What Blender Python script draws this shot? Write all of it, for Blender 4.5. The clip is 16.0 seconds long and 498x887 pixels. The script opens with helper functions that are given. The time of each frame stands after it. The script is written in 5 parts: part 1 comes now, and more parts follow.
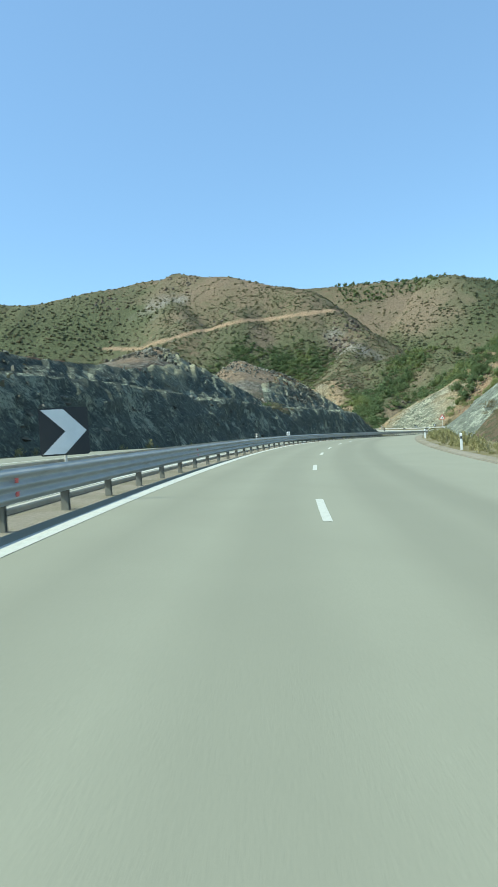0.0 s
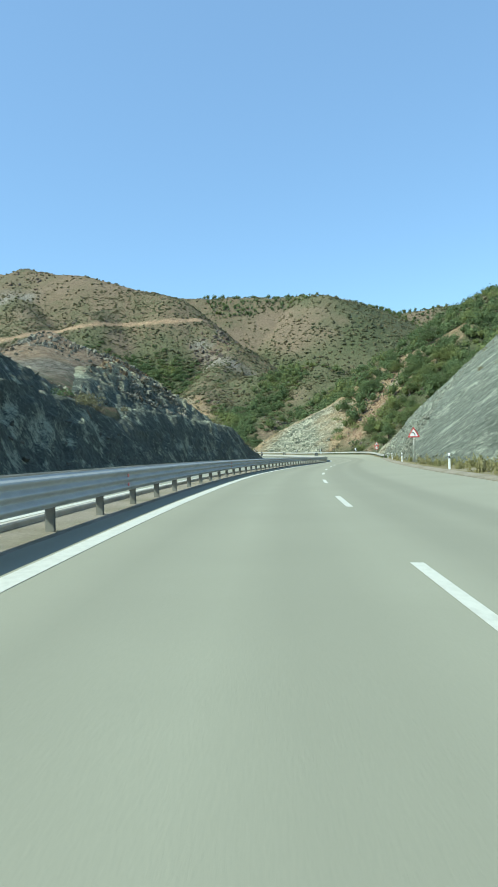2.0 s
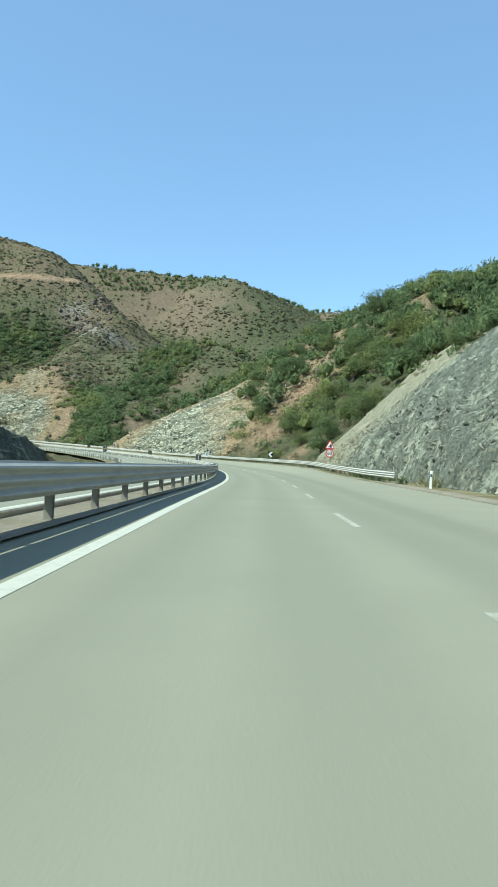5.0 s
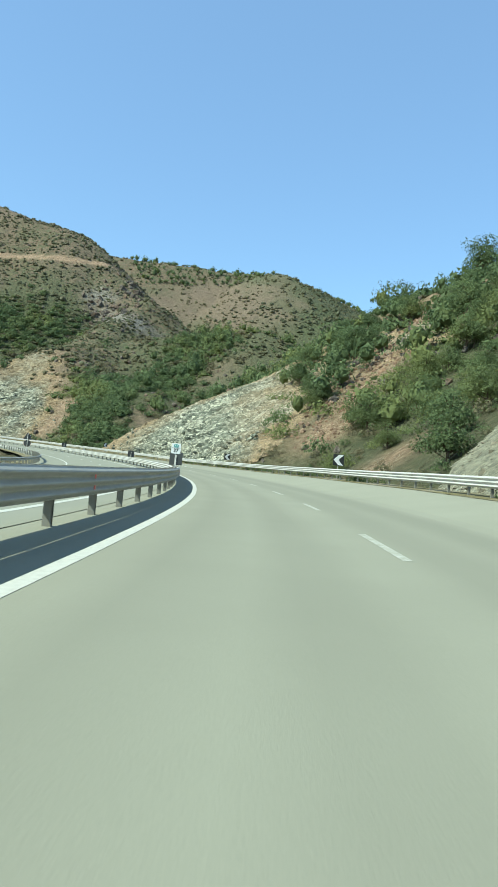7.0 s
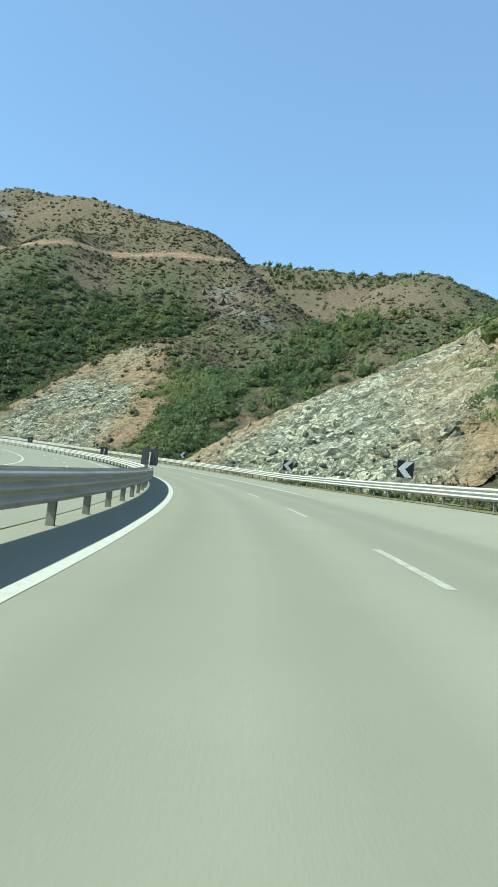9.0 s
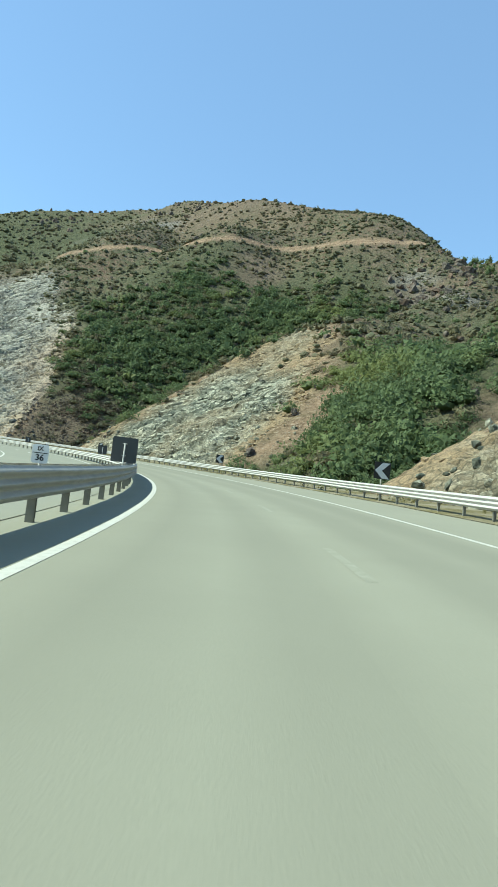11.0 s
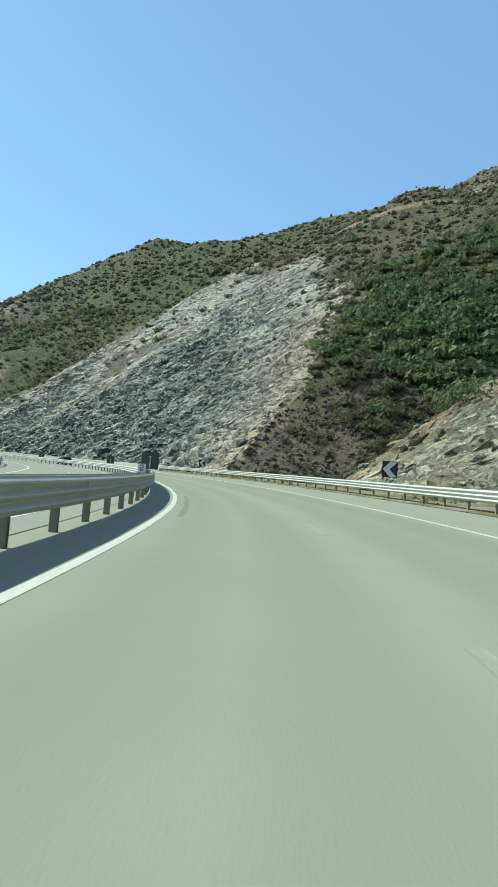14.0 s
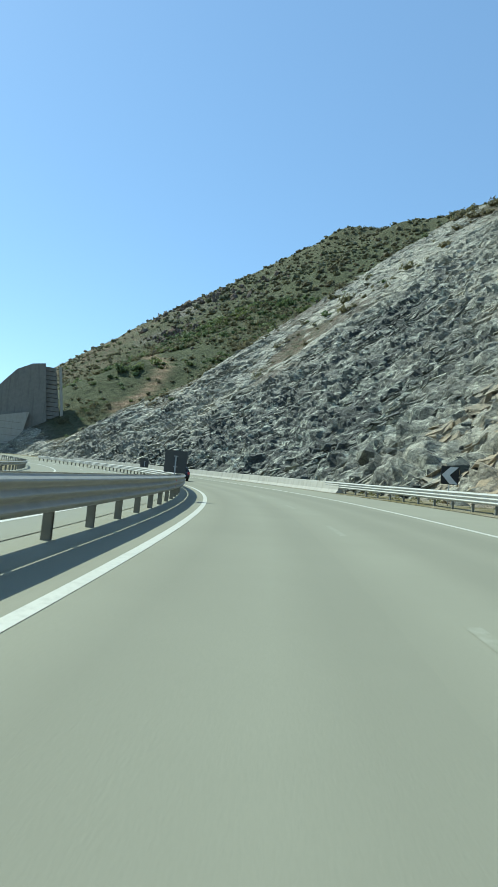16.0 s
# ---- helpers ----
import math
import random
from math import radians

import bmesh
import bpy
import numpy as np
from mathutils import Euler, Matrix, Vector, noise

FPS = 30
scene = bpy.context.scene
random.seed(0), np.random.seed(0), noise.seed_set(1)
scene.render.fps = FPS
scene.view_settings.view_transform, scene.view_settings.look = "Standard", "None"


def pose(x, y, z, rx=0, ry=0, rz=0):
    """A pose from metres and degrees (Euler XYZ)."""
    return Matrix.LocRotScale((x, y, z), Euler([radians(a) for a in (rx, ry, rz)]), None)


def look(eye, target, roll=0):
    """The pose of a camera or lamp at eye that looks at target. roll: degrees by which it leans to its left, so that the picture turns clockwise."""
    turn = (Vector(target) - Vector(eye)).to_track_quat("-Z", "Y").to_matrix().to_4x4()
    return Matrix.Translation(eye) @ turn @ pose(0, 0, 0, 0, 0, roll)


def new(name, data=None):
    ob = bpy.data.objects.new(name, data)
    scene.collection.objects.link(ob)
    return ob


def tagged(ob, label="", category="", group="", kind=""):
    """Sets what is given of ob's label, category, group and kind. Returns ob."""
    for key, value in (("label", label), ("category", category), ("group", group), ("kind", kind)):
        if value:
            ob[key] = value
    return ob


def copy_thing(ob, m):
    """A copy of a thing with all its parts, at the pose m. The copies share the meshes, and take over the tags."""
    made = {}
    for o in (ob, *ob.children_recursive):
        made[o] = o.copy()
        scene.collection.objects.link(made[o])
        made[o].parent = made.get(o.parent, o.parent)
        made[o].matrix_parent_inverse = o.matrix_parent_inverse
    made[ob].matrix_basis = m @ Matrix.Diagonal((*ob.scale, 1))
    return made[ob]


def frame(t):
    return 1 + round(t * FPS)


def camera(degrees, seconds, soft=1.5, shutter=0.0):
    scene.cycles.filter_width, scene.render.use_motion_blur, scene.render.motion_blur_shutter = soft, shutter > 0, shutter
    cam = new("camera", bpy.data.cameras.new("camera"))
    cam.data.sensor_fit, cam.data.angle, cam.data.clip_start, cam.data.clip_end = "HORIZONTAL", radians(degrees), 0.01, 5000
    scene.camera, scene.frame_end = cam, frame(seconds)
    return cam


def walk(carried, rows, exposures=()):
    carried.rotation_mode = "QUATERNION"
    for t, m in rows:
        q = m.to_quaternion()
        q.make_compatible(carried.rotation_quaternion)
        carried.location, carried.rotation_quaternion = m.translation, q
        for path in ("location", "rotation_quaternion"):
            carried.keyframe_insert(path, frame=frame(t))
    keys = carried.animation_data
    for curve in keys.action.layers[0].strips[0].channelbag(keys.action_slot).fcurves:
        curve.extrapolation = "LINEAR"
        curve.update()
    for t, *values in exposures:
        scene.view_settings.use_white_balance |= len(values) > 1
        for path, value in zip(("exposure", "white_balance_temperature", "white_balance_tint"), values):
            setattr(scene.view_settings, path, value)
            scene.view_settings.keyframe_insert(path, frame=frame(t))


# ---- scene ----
cam = camera(40.87, 16.0, shutter=0.06)
PATH = [
    (0, (-0.00, 0.00, 1.15), (-0.01, 20.00, 0.88), -3.71),
    (0.5, (0.79, 17.00, 1.17), (1.65, 36.98, 0.90), -3.09),
    (1, (2.38, 33.91, 1.15), (4.35, 53.81, 1.01), -2.14),
    (1.5, (4.87, 50.66, 1.08), (7.98, 70.42, 1.13), -1.98),
    (2, (8.16, 67.18, 0.97), (12.23, 86.77, 1.15), -1.80),
    (2.5, (12.17, 83.42, 0.81), (17.12, 102.80, 1.03), -1.19),
    (3, (16.82, 99.33, 0.62), (22.54, 118.50, 0.80), -0.61),
    (3.5, (21.99, 114.94, 0.40), (28.23, 133.94, 0.55), 0.27),
    (4, (27.50, 130.29, 0.16), (34.18, 149.14, 0.33), 1.33),
    (4.2, (29.78, 136.33, 0.06), (36.61, 155.13, 0.25), 1.71),
    (4.6, (34.41, 148.27, -0.14), (41.42, 167.00, 0.13), 2.51),
    (5, (39.08, 160.08, -0.33), (46.20, 178.77, 0.02), 3.30),
    (5.4, (43.77, 171.78, -0.53), (50.91, 190.45, -0.08), 4.01),
    (5.8, (48.43, 183.39, -0.71), (55.50, 202.09, -0.18), 4.58),
    (6.3, (54.13, 197.89, -0.93), (60.89, 216.70, -0.31), 4.97),
    (6.5, (56.34, 203.70, -1.01), (62.85, 222.60, -0.36), 5.00),
    (7, (61.55, 218.30, -1.17), (67.35, 237.43, -0.50), 5.45),
    (7.5, (66.19, 232.98, -1.30), (71.18, 252.33, -0.51), 6.19),
    (8, (70.11, 247.81, -1.38), (74.14, 267.39, -0.55), 6.39),
    (8.2, (71.47, 253.78, -1.41), (75.12, 273.42, -0.57), 6.45),
    (8.6, (73.79, 265.79, -1.44), (76.56, 285.58, -0.55), 6.58),
    (9, (75.52, 277.89, -1.46), (77.28, 297.79, -0.49), 6.67),
    (9.4, (76.59, 290.04, -1.44), (77.25, 310.00, -0.39), 6.71),
    (9.8, (76.97, 302.18, -1.39), (76.49, 322.14, -0.26), 6.71),
    (10.3, (76.48, 317.28, -1.28), (74.63, 337.16, -0.10), 6.69),
    (10.5, (76.00, 323.26, -1.22), (73.66, 343.09, -0.05), 6.72),
    (11, (74.11, 338.03, -1.06), (70.47, 357.66, 0.09), 6.94),
    (11.5, (71.10, 352.52, -0.85), (66.00, 371.83, 0.34), 7.04),
    (12, (66.92, 366.69, -0.61), (60.41, 385.56, 0.70), 7.45),
    (12.5, (61.64, 380.57, -0.35), (53.84, 398.93, 1.08), 7.83),
    (13, (55.47, 394.19, -0.06), (46.36, 411.93, 1.42), 7.74),
    (13.5, (48.42, 407.47, 0.24), (37.91, 424.42, 1.73), 6.61),
    (14, (40.49, 420.22, 0.54), (28.63, 436.26, 1.92), 4.80),
    (14.5, (31.74, 432.17, 0.85), (18.68, 447.27, 2.05), 4.10),
    (15, (22.24, 443.25, 1.17), (8.06, 457.30, 2.32), 4.52),
    (15.5, (11.90, 453.53, 1.52), (-3.23, 466.55, 2.79), 5.38),
    (16, (0.83, 463.07, 1.91), (-15.13, 475.04, 3.34), 5.70),
]
walk(cam, [(t, look(eye, target, roll)) for t, eye, target, roll in PATH], [(0.0, 0.54, 5950, -12), (10.0, 0.58, 6050, -12), (13.0, 0.5, 6100, -12), (16.0, 0.28, 5850, -12)])

# ---- light: clear day, sun high on the left of the road ----
SUN_TURN, SUN_HIGH = radians(105), radians(46)
to_sun = Vector((-math.sin(SUN_TURN) * math.cos(SUN_HIGH), math.cos(SUN_TURN) * math.cos(SUN_HIGH), math.sin(SUN_HIGH)))
world = bpy.data.worlds.new("sky")
scene.world = world
world.use_nodes = True
sky = world.node_tree.nodes.new("ShaderNodeTexSky")
sky.sky_type, sky.sun_disc = "NISHITA", False
sky.sun_elevation, sky.sun_rotation = SUN_HIGH, math.atan2(to_sun.x, to_sun.y)
sky.altitude, sky.air_density, sky.dust_density, sky.ozone_density = 400, 1.0, 0.3, 2.0
backing = world.node_tree.nodes["Background"]
backing.inputs["Strength"].default_value = 0.15
# a thin even veil over the whole sky
veil = world.node_tree.nodes.new("ShaderNodeMix")
veil.data_type = "RGBA"
veil.inputs[0].default_value = 0.4
veil.inputs[7].default_value = (1.9, 2.7, 4.7, 1)
world.node_tree.links.new(sky.outputs[0], veil.inputs[6])
world.node_tree.links.new(veil.outputs[2], backing.inputs["Color"])
sun = new("sun", bpy.data.lights.new("sun", "SUN"))
sun.data.energy, sun.data.angle, sun.data.color = 4.9, radians(0.55), (1.0, 0.94, 0.84)
sun.rotation_mode = "QUATERNION"
sun.rotation_quaternion = to_sun.to_track_quat("Z", "Y")
scene.view_settings.exposure = 0.0

# ---- materials ----
class Mat:
    """A node material with short ways to add noise, colour ramps and bump at real size."""

    def __init__(self, name, rough=0.8, metal=0.0, color=(0.5, 0.5, 0.5)):
        self.m = bpy.data.materials.new(name)
        self.m.use_nodes = True
        self.t = self.m.node_tree
        self.b = self.t.nodes["Principled BSDF"]
        self.b.inputs["Roughness"].default_value = rough
        self.b.inputs["Metallic"].default_value = metal
        if rough > 0.75:
            # soil, rock and asphalt hardly shine
            self.b.inputs["Specular IOR Level"].default_value = 0.12
        self.b.inputs["Base Color"].default_value = (*color, 1)
        self.pos = None

    def place(self, scale=(1, 1, 1), turn=(0, 0, 0)):
        g = self.t.nodes.new("ShaderNodeNewGeometry")
        mp = self.t.nodes.new("ShaderNodeMapping")
        mp.inputs["Scale"].default_value = scale
        mp.inputs["Rotation"].default_value = turn
        self.t.links.new(g.outputs["Position"], mp.inputs["Vector"])
        return mp.outputs[0]

    def noise(self, scale, detail=4, rough=0.55, at=None, distort=0.0):
        n = self.t.nodes.new("ShaderNodeTexNoise")
        n.inputs["Scale"].default_value, n.inputs["Detail"].default_value = scale, detail
        n.inputs["Roughness"].default_value, n.inputs["Distortion"].default_value = rough, distort
        self.t.links.new(at or self.place(), n.inputs["Vector"])
        return n.outputs["Fac"]

    def cells(self, scale, at=None, feature="F1"):
        n = self.t.nodes.new("ShaderNodeTexVoronoi")
        n.feature = feature
        n.inputs["Scale"].default_value = scale
        self.t.links.new(at or self.place(), n.inputs["Vector"])
        return n

    def ramp(self, fac, stops):
        r = self.t.nodes.new("ShaderNodeValToRGB")
        while len(r.color_ramp.elements) < len(stops):
            r.color_ramp.elements.new(0.5)
        for e, (p, c) in zip(r.color_ramp.elements, stops):
            e.position, e.color = p, (*(c if isinstance(c, tuple) else (c, c, c)), 1)
        self.t.links.new(fac, r.inputs["Fac"])
        return r.outputs["Color"]

    def mix(self, fac, a, b, kind="MIX"):
        n = self.t.nodes.new("ShaderNodeMix")
        n.data_type, n.blend_type = "RGBA", kind
        for slot, v in (("Factor", fac), ("A", a), ("B", b)):
            s = [i for i in n.inputs if i.name == slot and i.type == ("VALUE" if slot == "Factor" else "RGBA")][0]
            if isinstance(v, (int, float)):
                s.default_value = v if slot == "Factor" else (v, v, v, 1)
            elif isinstance(v, tuple):
                s.default_value = (*v, 1)
            else:
                self.t.links.new(v, s)
        return [o for o in n.outputs if o.type == "RGBA"][0]

    def attribute(self, name):
        a = self.t.nodes.new("ShaderNodeAttribute")
        a.attribute_name = name
        return a.outputs["Fac"]

    def island(self):
        return self.t.nodes.new("ShaderNodeNewGeometry").outputs["Random Per Island"]

    def paint(self, color):
        self.t.links.new(color, self.b.inputs["Base Color"])
        return self

    def bump(self, height, far, strength=1.0):
        n = self.t.nodes.new("ShaderNodeBump")
        n.inputs["Distance"].default_value, n.inputs["Strength"].default_value = far, strength
        self.t.links.new(height, n.inputs["Height"])
        before = self.b.inputs["Normal"].links
        if before:
            self.t.links.new(before[0].from_socket, n.inputs["Normal"])
        self.t.links.new(n.outputs[0], self.b.inputs["Normal"])
        return self

    def gloss(self, value):
        self.t.links.new(value, self.b.inputs["Roughness"])
        return self


def asphalt(name, light):
    m = Mat(name, 0.82)
    fine, wide = m.noise(60, 3), m.noise(0.35, 4)
    c = m.mix(fine, tuple(v * 0.86 for v in light), tuple(v * 1.12 for v in light))
    c = m.mix(m.ramp(wide, [(0.35, 0.0), (0.7, 0.35)]), c, tuple(v * 0.8 for v in light))
    along = m.attribute("track")
    c = m.mix(along, c, tuple(v * 0.74 for v in light))
    return m.paint(c).bump(fine, 0.004, 0.5).m


ASPHALT = asphalt("asphalt_worn_light_grey", (0.27, 0.263, 0.198))
ASPHALT_FAR = asphalt("asphalt_opposite_lanes", (0.258, 0.255, 0.198))


def road_paint():
    m = Mat("road_paint_white", 0.6)
    c = m.mix(m.ramp(m.noise(9, 5, 0.7), [(0.46, 0.0), (0.68, 0.6)]), (0.52, 0.507, 0.43), (0.36, 0.35, 0.285))
    return m.paint(c).bump(m.noise(80), 0.003).m


def worn_paint(name, left, gone):
    """Paint that traffic has rubbed off in spots, down to the asphalt."""
    m = Mat(name, 0.78)
    c = m.mix(m.ramp(m.noise(5, 7, 0.78), [(0.36, 0.0), (0.58, 1.0)]), left, gone)
    return m.paint(c).bump(m.noise(60, 3), 0.004, 0.5).m


PAINT = road_paint()
PAINT_DULL = worn_paint("road_paint_dull", (0.46, 0.45, 0.385), (0.31, 0.305, 0.24))
PAINT_WORN = worn_paint("road_paint_worn", (0.31, 0.305, 0.24), (0.252, 0.247, 0.184))


def gravel():
    m = Mat("pale_gravel", 0.95)
    c = m.mix(m.noise(14, 5, 0.7), (0.144, 0.122, 0.0864), (0.374, 0.338, 0.274))
    c = m.mix(m.ramp(m.noise(0.5, 3), [(0.45, 0.0), (0.7, 0.6)]), c, (0.144, 0.13, 0.072))
    return m.paint(c).bump(m.noise(22, 4), 0.05).m


def concrete(name, light, dark):
    m = Mat(name, 0.88)
    c = m.mix(m.noise(1.2, 5), dark, light)
    streak = m.noise(1.0, 4, at=m.place((1.5, 1.5, 0.12)))
    c = m.mix(m.ramp(streak, [(0.5, 0.0), (0.75, 0.5)]), c, tuple(v * 0.6 for v in dark))
    return m.paint(c).bump(m.noise(18, 4), 0.01).m


def skid():
    m = Mat("tyre_mark", 0.8)
    c = m.mix(m.ramp(m.noise(6, 5, 0.7), [(0.35, 0.0), (0.65, 1.0)]), (0.15, 0.147, 0.115), (0.235, 0.23, 0.175))
    return m.paint(c).m


SKID = skid()
GRAVEL = gravel()
CONCRETE = concrete("concrete_pale", (0.46, 0.435, 0.375), (0.35, 0.33, 0.28))
CONCRETE_GREY = concrete("concrete_grey", (0.288, 0.274, 0.238), (0.187, 0.18, 0.158))


def zinc():
    m = Mat("galvanised_steel_weathered", 0.7, 0.0)
    c = m.mix(m.noise(2.5, 5), (0.36, 0.35, 0.315), (0.5, 0.485, 0.44))
    m.b.inputs["Specular IOR Level"].default_value = 0.25
    grime = m.noise(1.0, 4, at=m.place((0.8, 0.8, 5)))
    c = m.mix(m.ramp(grime, [(0.5, 0.0), (0.75, 0.4)]), c, (0.216, 0.209, 0.187))
    return m.paint(c).gloss(m.ramp(m.noise(6, 3), [(0.3, 0.6), (0.7, 0.8)])).bump(m.noise(3, 3), 0.006).m


ZINC = zinc()


def post_steel():
    m = Mat("post_steel_dull", 0.6, 0.35)
    c = m.mix(m.noise(3, 5), (0.144, 0.137, 0.108), (0.288, 0.281, 0.238))
    return m.paint(c).bump(m.noise(30), 0.003).m


POST_STEEL = post_steel()


def bedded(m, scale, far):
    """Coordinates along, across and into the beds of a rock face, in metres, stretched and pushed about by noise."""
    n = m.t.nodes.new("ShaderNodeTexNoise")
    n.inputs["Scale"].default_value, n.inputs["Detail"].default_value = 0.35, 4
    m.t.links.new(m.place(), n.inputs["Vector"])
    beds = m.t.nodes.new("ShaderNodeAttribute")
    beds.attribute_name = "bed"
    v = m.t.nodes.new("ShaderNodeVectorMath")
    v.operation = "MULTIPLY_ADD"
    v.inputs[1].default_value = (far, far, far)
    m.t.links.new(n.outputs["Color"], v.inputs[0])
    m.t.links.new(beds.outputs["Vector"], v.inputs[2])
    mp = m.t.nodes.new("ShaderNodeMapping")
    mp.inputs["Scale"].default_value = scale
    m.t.links.new(v.outputs[0], mp.inputs["Vector"])
    return mp.outputs[0]


def part_of(m, color, which=0):
    n = m.t.nodes.new("ShaderNodeSeparateColor")
    m.t.links.new(color, n.inputs[0])
    return n.outputs[which]


def weathered(m, c, warm, soil, amount):
    """Ochre along the crest and in drifting patches."""
    ochre = m.mix(m.noise(1.1, 6, 0.75), soil, warm)
    c = m.mix(m.ramp(m.noise(0.06, 5), [(0.5, 0.0), (0.66, amount)]), c, ochre)
    c = m.mix(m.attribute("rim"), c, ochre)
    return m.mix(m.attribute("tan"), c, m.mix(m.noise(0.9, 7, 0.75), (0.24, 0.155, 0.085), (0.62, 0.5, 0.33)))


def rock(name, tones, warm, soil, size, amount=0.4, crack=0.55, shade=0.0, rough=0.88):
    """Broken bedded rock: facets of differing tone, dark joints between, finer chips within."""
    m = Mat(name, rough)
    at = bedded(m, (0.4, 1.35, 0.75), 1.6)
    big, small = m.cells(1 / size, at), m.cells(3.6 / size, at)
    tone = m.mix(0.45, big.outputs["Color"], small.outputs["Color"])
    c = m.ramp(part_of(m, tone), [(0.22 + 0.56 * k / (len(tones) - 1), t) for k, t in enumerate(tones)])
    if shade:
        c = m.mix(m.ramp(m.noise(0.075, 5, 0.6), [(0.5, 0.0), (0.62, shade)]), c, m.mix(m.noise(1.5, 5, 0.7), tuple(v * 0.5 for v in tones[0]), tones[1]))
    streak = m.noise(1.0, 6, 0.72, at=bedded(m, (0.05, 0.3, 0.12), 3.0))
    c = m.mix(m.ramp(streak, [(0.36, 0.75), (0.47, 0.0)]), c, tones[0])
    c = m.mix(m.ramp(streak, [(0.54, 0.0), (0.63, 0.65)]), c, tones[-1])
    c = weathered(m, c, warm, soil, amount)
    joint = m.cells(1 / size, at, "DISTANCE_TO_EDGE").outputs["Distance"]
    chips = m.cells(3.6 / size, at, "DISTANCE_TO_EDGE").outputs["Distance"]
    c = m.mix(m.ramp(joint, [(0.0, crack), (0.09, 0.0)]), c, tuple(v * 0.4 for v in tones[0]))
    c = m.mix(m.ramp(chips, [(0.0, crack * 0.7), (0.12, 0.0)]), c, tuple(v * 0.5 for v in tones[0]))
    grain = m.noise(4.0, 6, 0.75)
    c = m.mix(m.ramp(grain, [(0.36, 0.5), (0.56, 0.0)]), c, tuple(v * 0.6 for v in tones[0]))
    m.paint(c)
    return m.bump(part_of(m, tone, 1), 0.45 * size, 0.9).bump(m.noise(1.1, 7, 0.72), 0.5, 0.8).bump(grain, 0.08, 0.8).m


SOIL = (0.158, 0.0972, 0.054)
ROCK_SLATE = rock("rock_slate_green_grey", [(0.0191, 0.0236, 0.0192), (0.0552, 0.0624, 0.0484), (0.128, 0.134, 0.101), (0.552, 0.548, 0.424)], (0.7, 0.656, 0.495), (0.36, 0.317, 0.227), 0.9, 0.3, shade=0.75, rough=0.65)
ROCK_PALE = rock("rock_pale_broken", [(0.099, 0.107, 0.0799), (0.209, 0.218, 0.165), (0.33, 0.33, 0.246), (0.616, 0.594, 0.448)], (0.55, 0.416, 0.243), SOIL, 0.7, 0.5)


def sprayed(name, dark, light, pale, warm, soil):
    """Rock cut smooth: mottled tones, a few leaning streaks and pale patches."""
    m = Mat(name, 0.92)
    c = m.mix(m.ramp(m.noise(0.9, 8, 0.75), [(0.36, 0.0), (0.64, 1.0)]), dark, light)
    streak = m.noise(0.5, 6, 0.7, at=m.place((1.6, 1.6, 0.5), (0.2, 0.15, 0)))
    c = m.mix(m.ramp(streak, [(0.52, 0.0), (0.7, 0.45)]), c, tuple(v * 0.75 for v in dark))
    c = m.mix(m.ramp(m.noise(0.2, 8, 0.78), [(0.52, 0.0), (0.6, 0.85)]), c, pale)
    fine = m.noise(3.2, 7, 0.78)
    c = m.mix(m.ramp(fine, [(0.36, 0.6), (0.54, 0.0)]), c, tuple(v * 0.45 for v in dark))
    c = m.mix(m.ramp(m.noise(1.6, 6, 0.75), [(0.57, 0.0), (0.65, 0.6)]), c, pale)
    c = m.mix(m.attribute("rim"), c, m.mix(m.ramp(m.noise(1.3, 7, 0.78), [(0.36, 0.0), (0.62, 1.0)]), soil, warm))
    m.paint(c)
    return m.bump(m.noise(0.5, 7, 0.7), 0.9, 0.9).bump(m.noise(1.7, 7, 0.75), 0.5, 0.9).bump(fine, 0.25, 0.9).m


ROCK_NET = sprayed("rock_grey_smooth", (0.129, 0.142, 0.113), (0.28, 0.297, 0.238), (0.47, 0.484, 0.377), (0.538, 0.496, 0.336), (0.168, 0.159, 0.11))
# left cutting: tones set darker than the sunlit slope, to deepen its shade
ROCK_SHADE_TONED = sprayed("rock_cutting_toned_for_shade", (0.0956, 0.104, 0.082), (0.184, 0.196, 0.153), (0.441, 0.452, 0.33), (0.625, 0.588, 0.384), (0.277, 0.226, 0.128))


def crag(name, dark, mid, light, warm):
    """Weathered outcrops: rough tone at two sizes with rusty patches."""
    m = Mat(name, 0.92)
    c = m.ramp(m.noise(1.3, 7, 0.75), [(0.34, dark), (0.5, mid), (0.66, light)])
    c = m.mix(m.ramp(m.noise(0.2, 5, 0.6), [(0.48, 0.0), (0.62, 0.6)]), c, warm)
    return m.paint(c).bump(m.noise(0.8, 7, 0.75), 0.6, 0.9).m


ROCK_CRAG = crag("rock_weathered_brown", (0.04, 0.036, 0.03), (0.115, 0.098, 0.08), (0.24, 0.205, 0.165), (0.2, 0.125, 0.08))


def broken(name, tones, warm, soil, amount, shade=0.0, rough=0.88, lean=1.0):
    """Loose plates and blocks: each takes its own tone."""
    m = Mat(name, rough)
    c = m.ramp(m.island(), [((k / (len(tones) - 1)) ** lean, t) for k, t in enumerate(tones)])
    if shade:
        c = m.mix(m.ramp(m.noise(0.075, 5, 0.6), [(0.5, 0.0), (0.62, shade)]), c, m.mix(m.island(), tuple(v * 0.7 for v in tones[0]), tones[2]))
    c = weathered(m, c, warm, soil, amount)
    grain = m.noise(3.5, 6, 0.75)
    c = m.mix(m.ramp(grain, [(0.38, 0.55), (0.6, 0.0)]), c, tuple(v * 0.6 for v in tones[0]))
    return m.paint(c).bump(m.noise(1.6, 5, 0.7), 0.3, 0.8).bump(grain, 0.1, 0.9).m


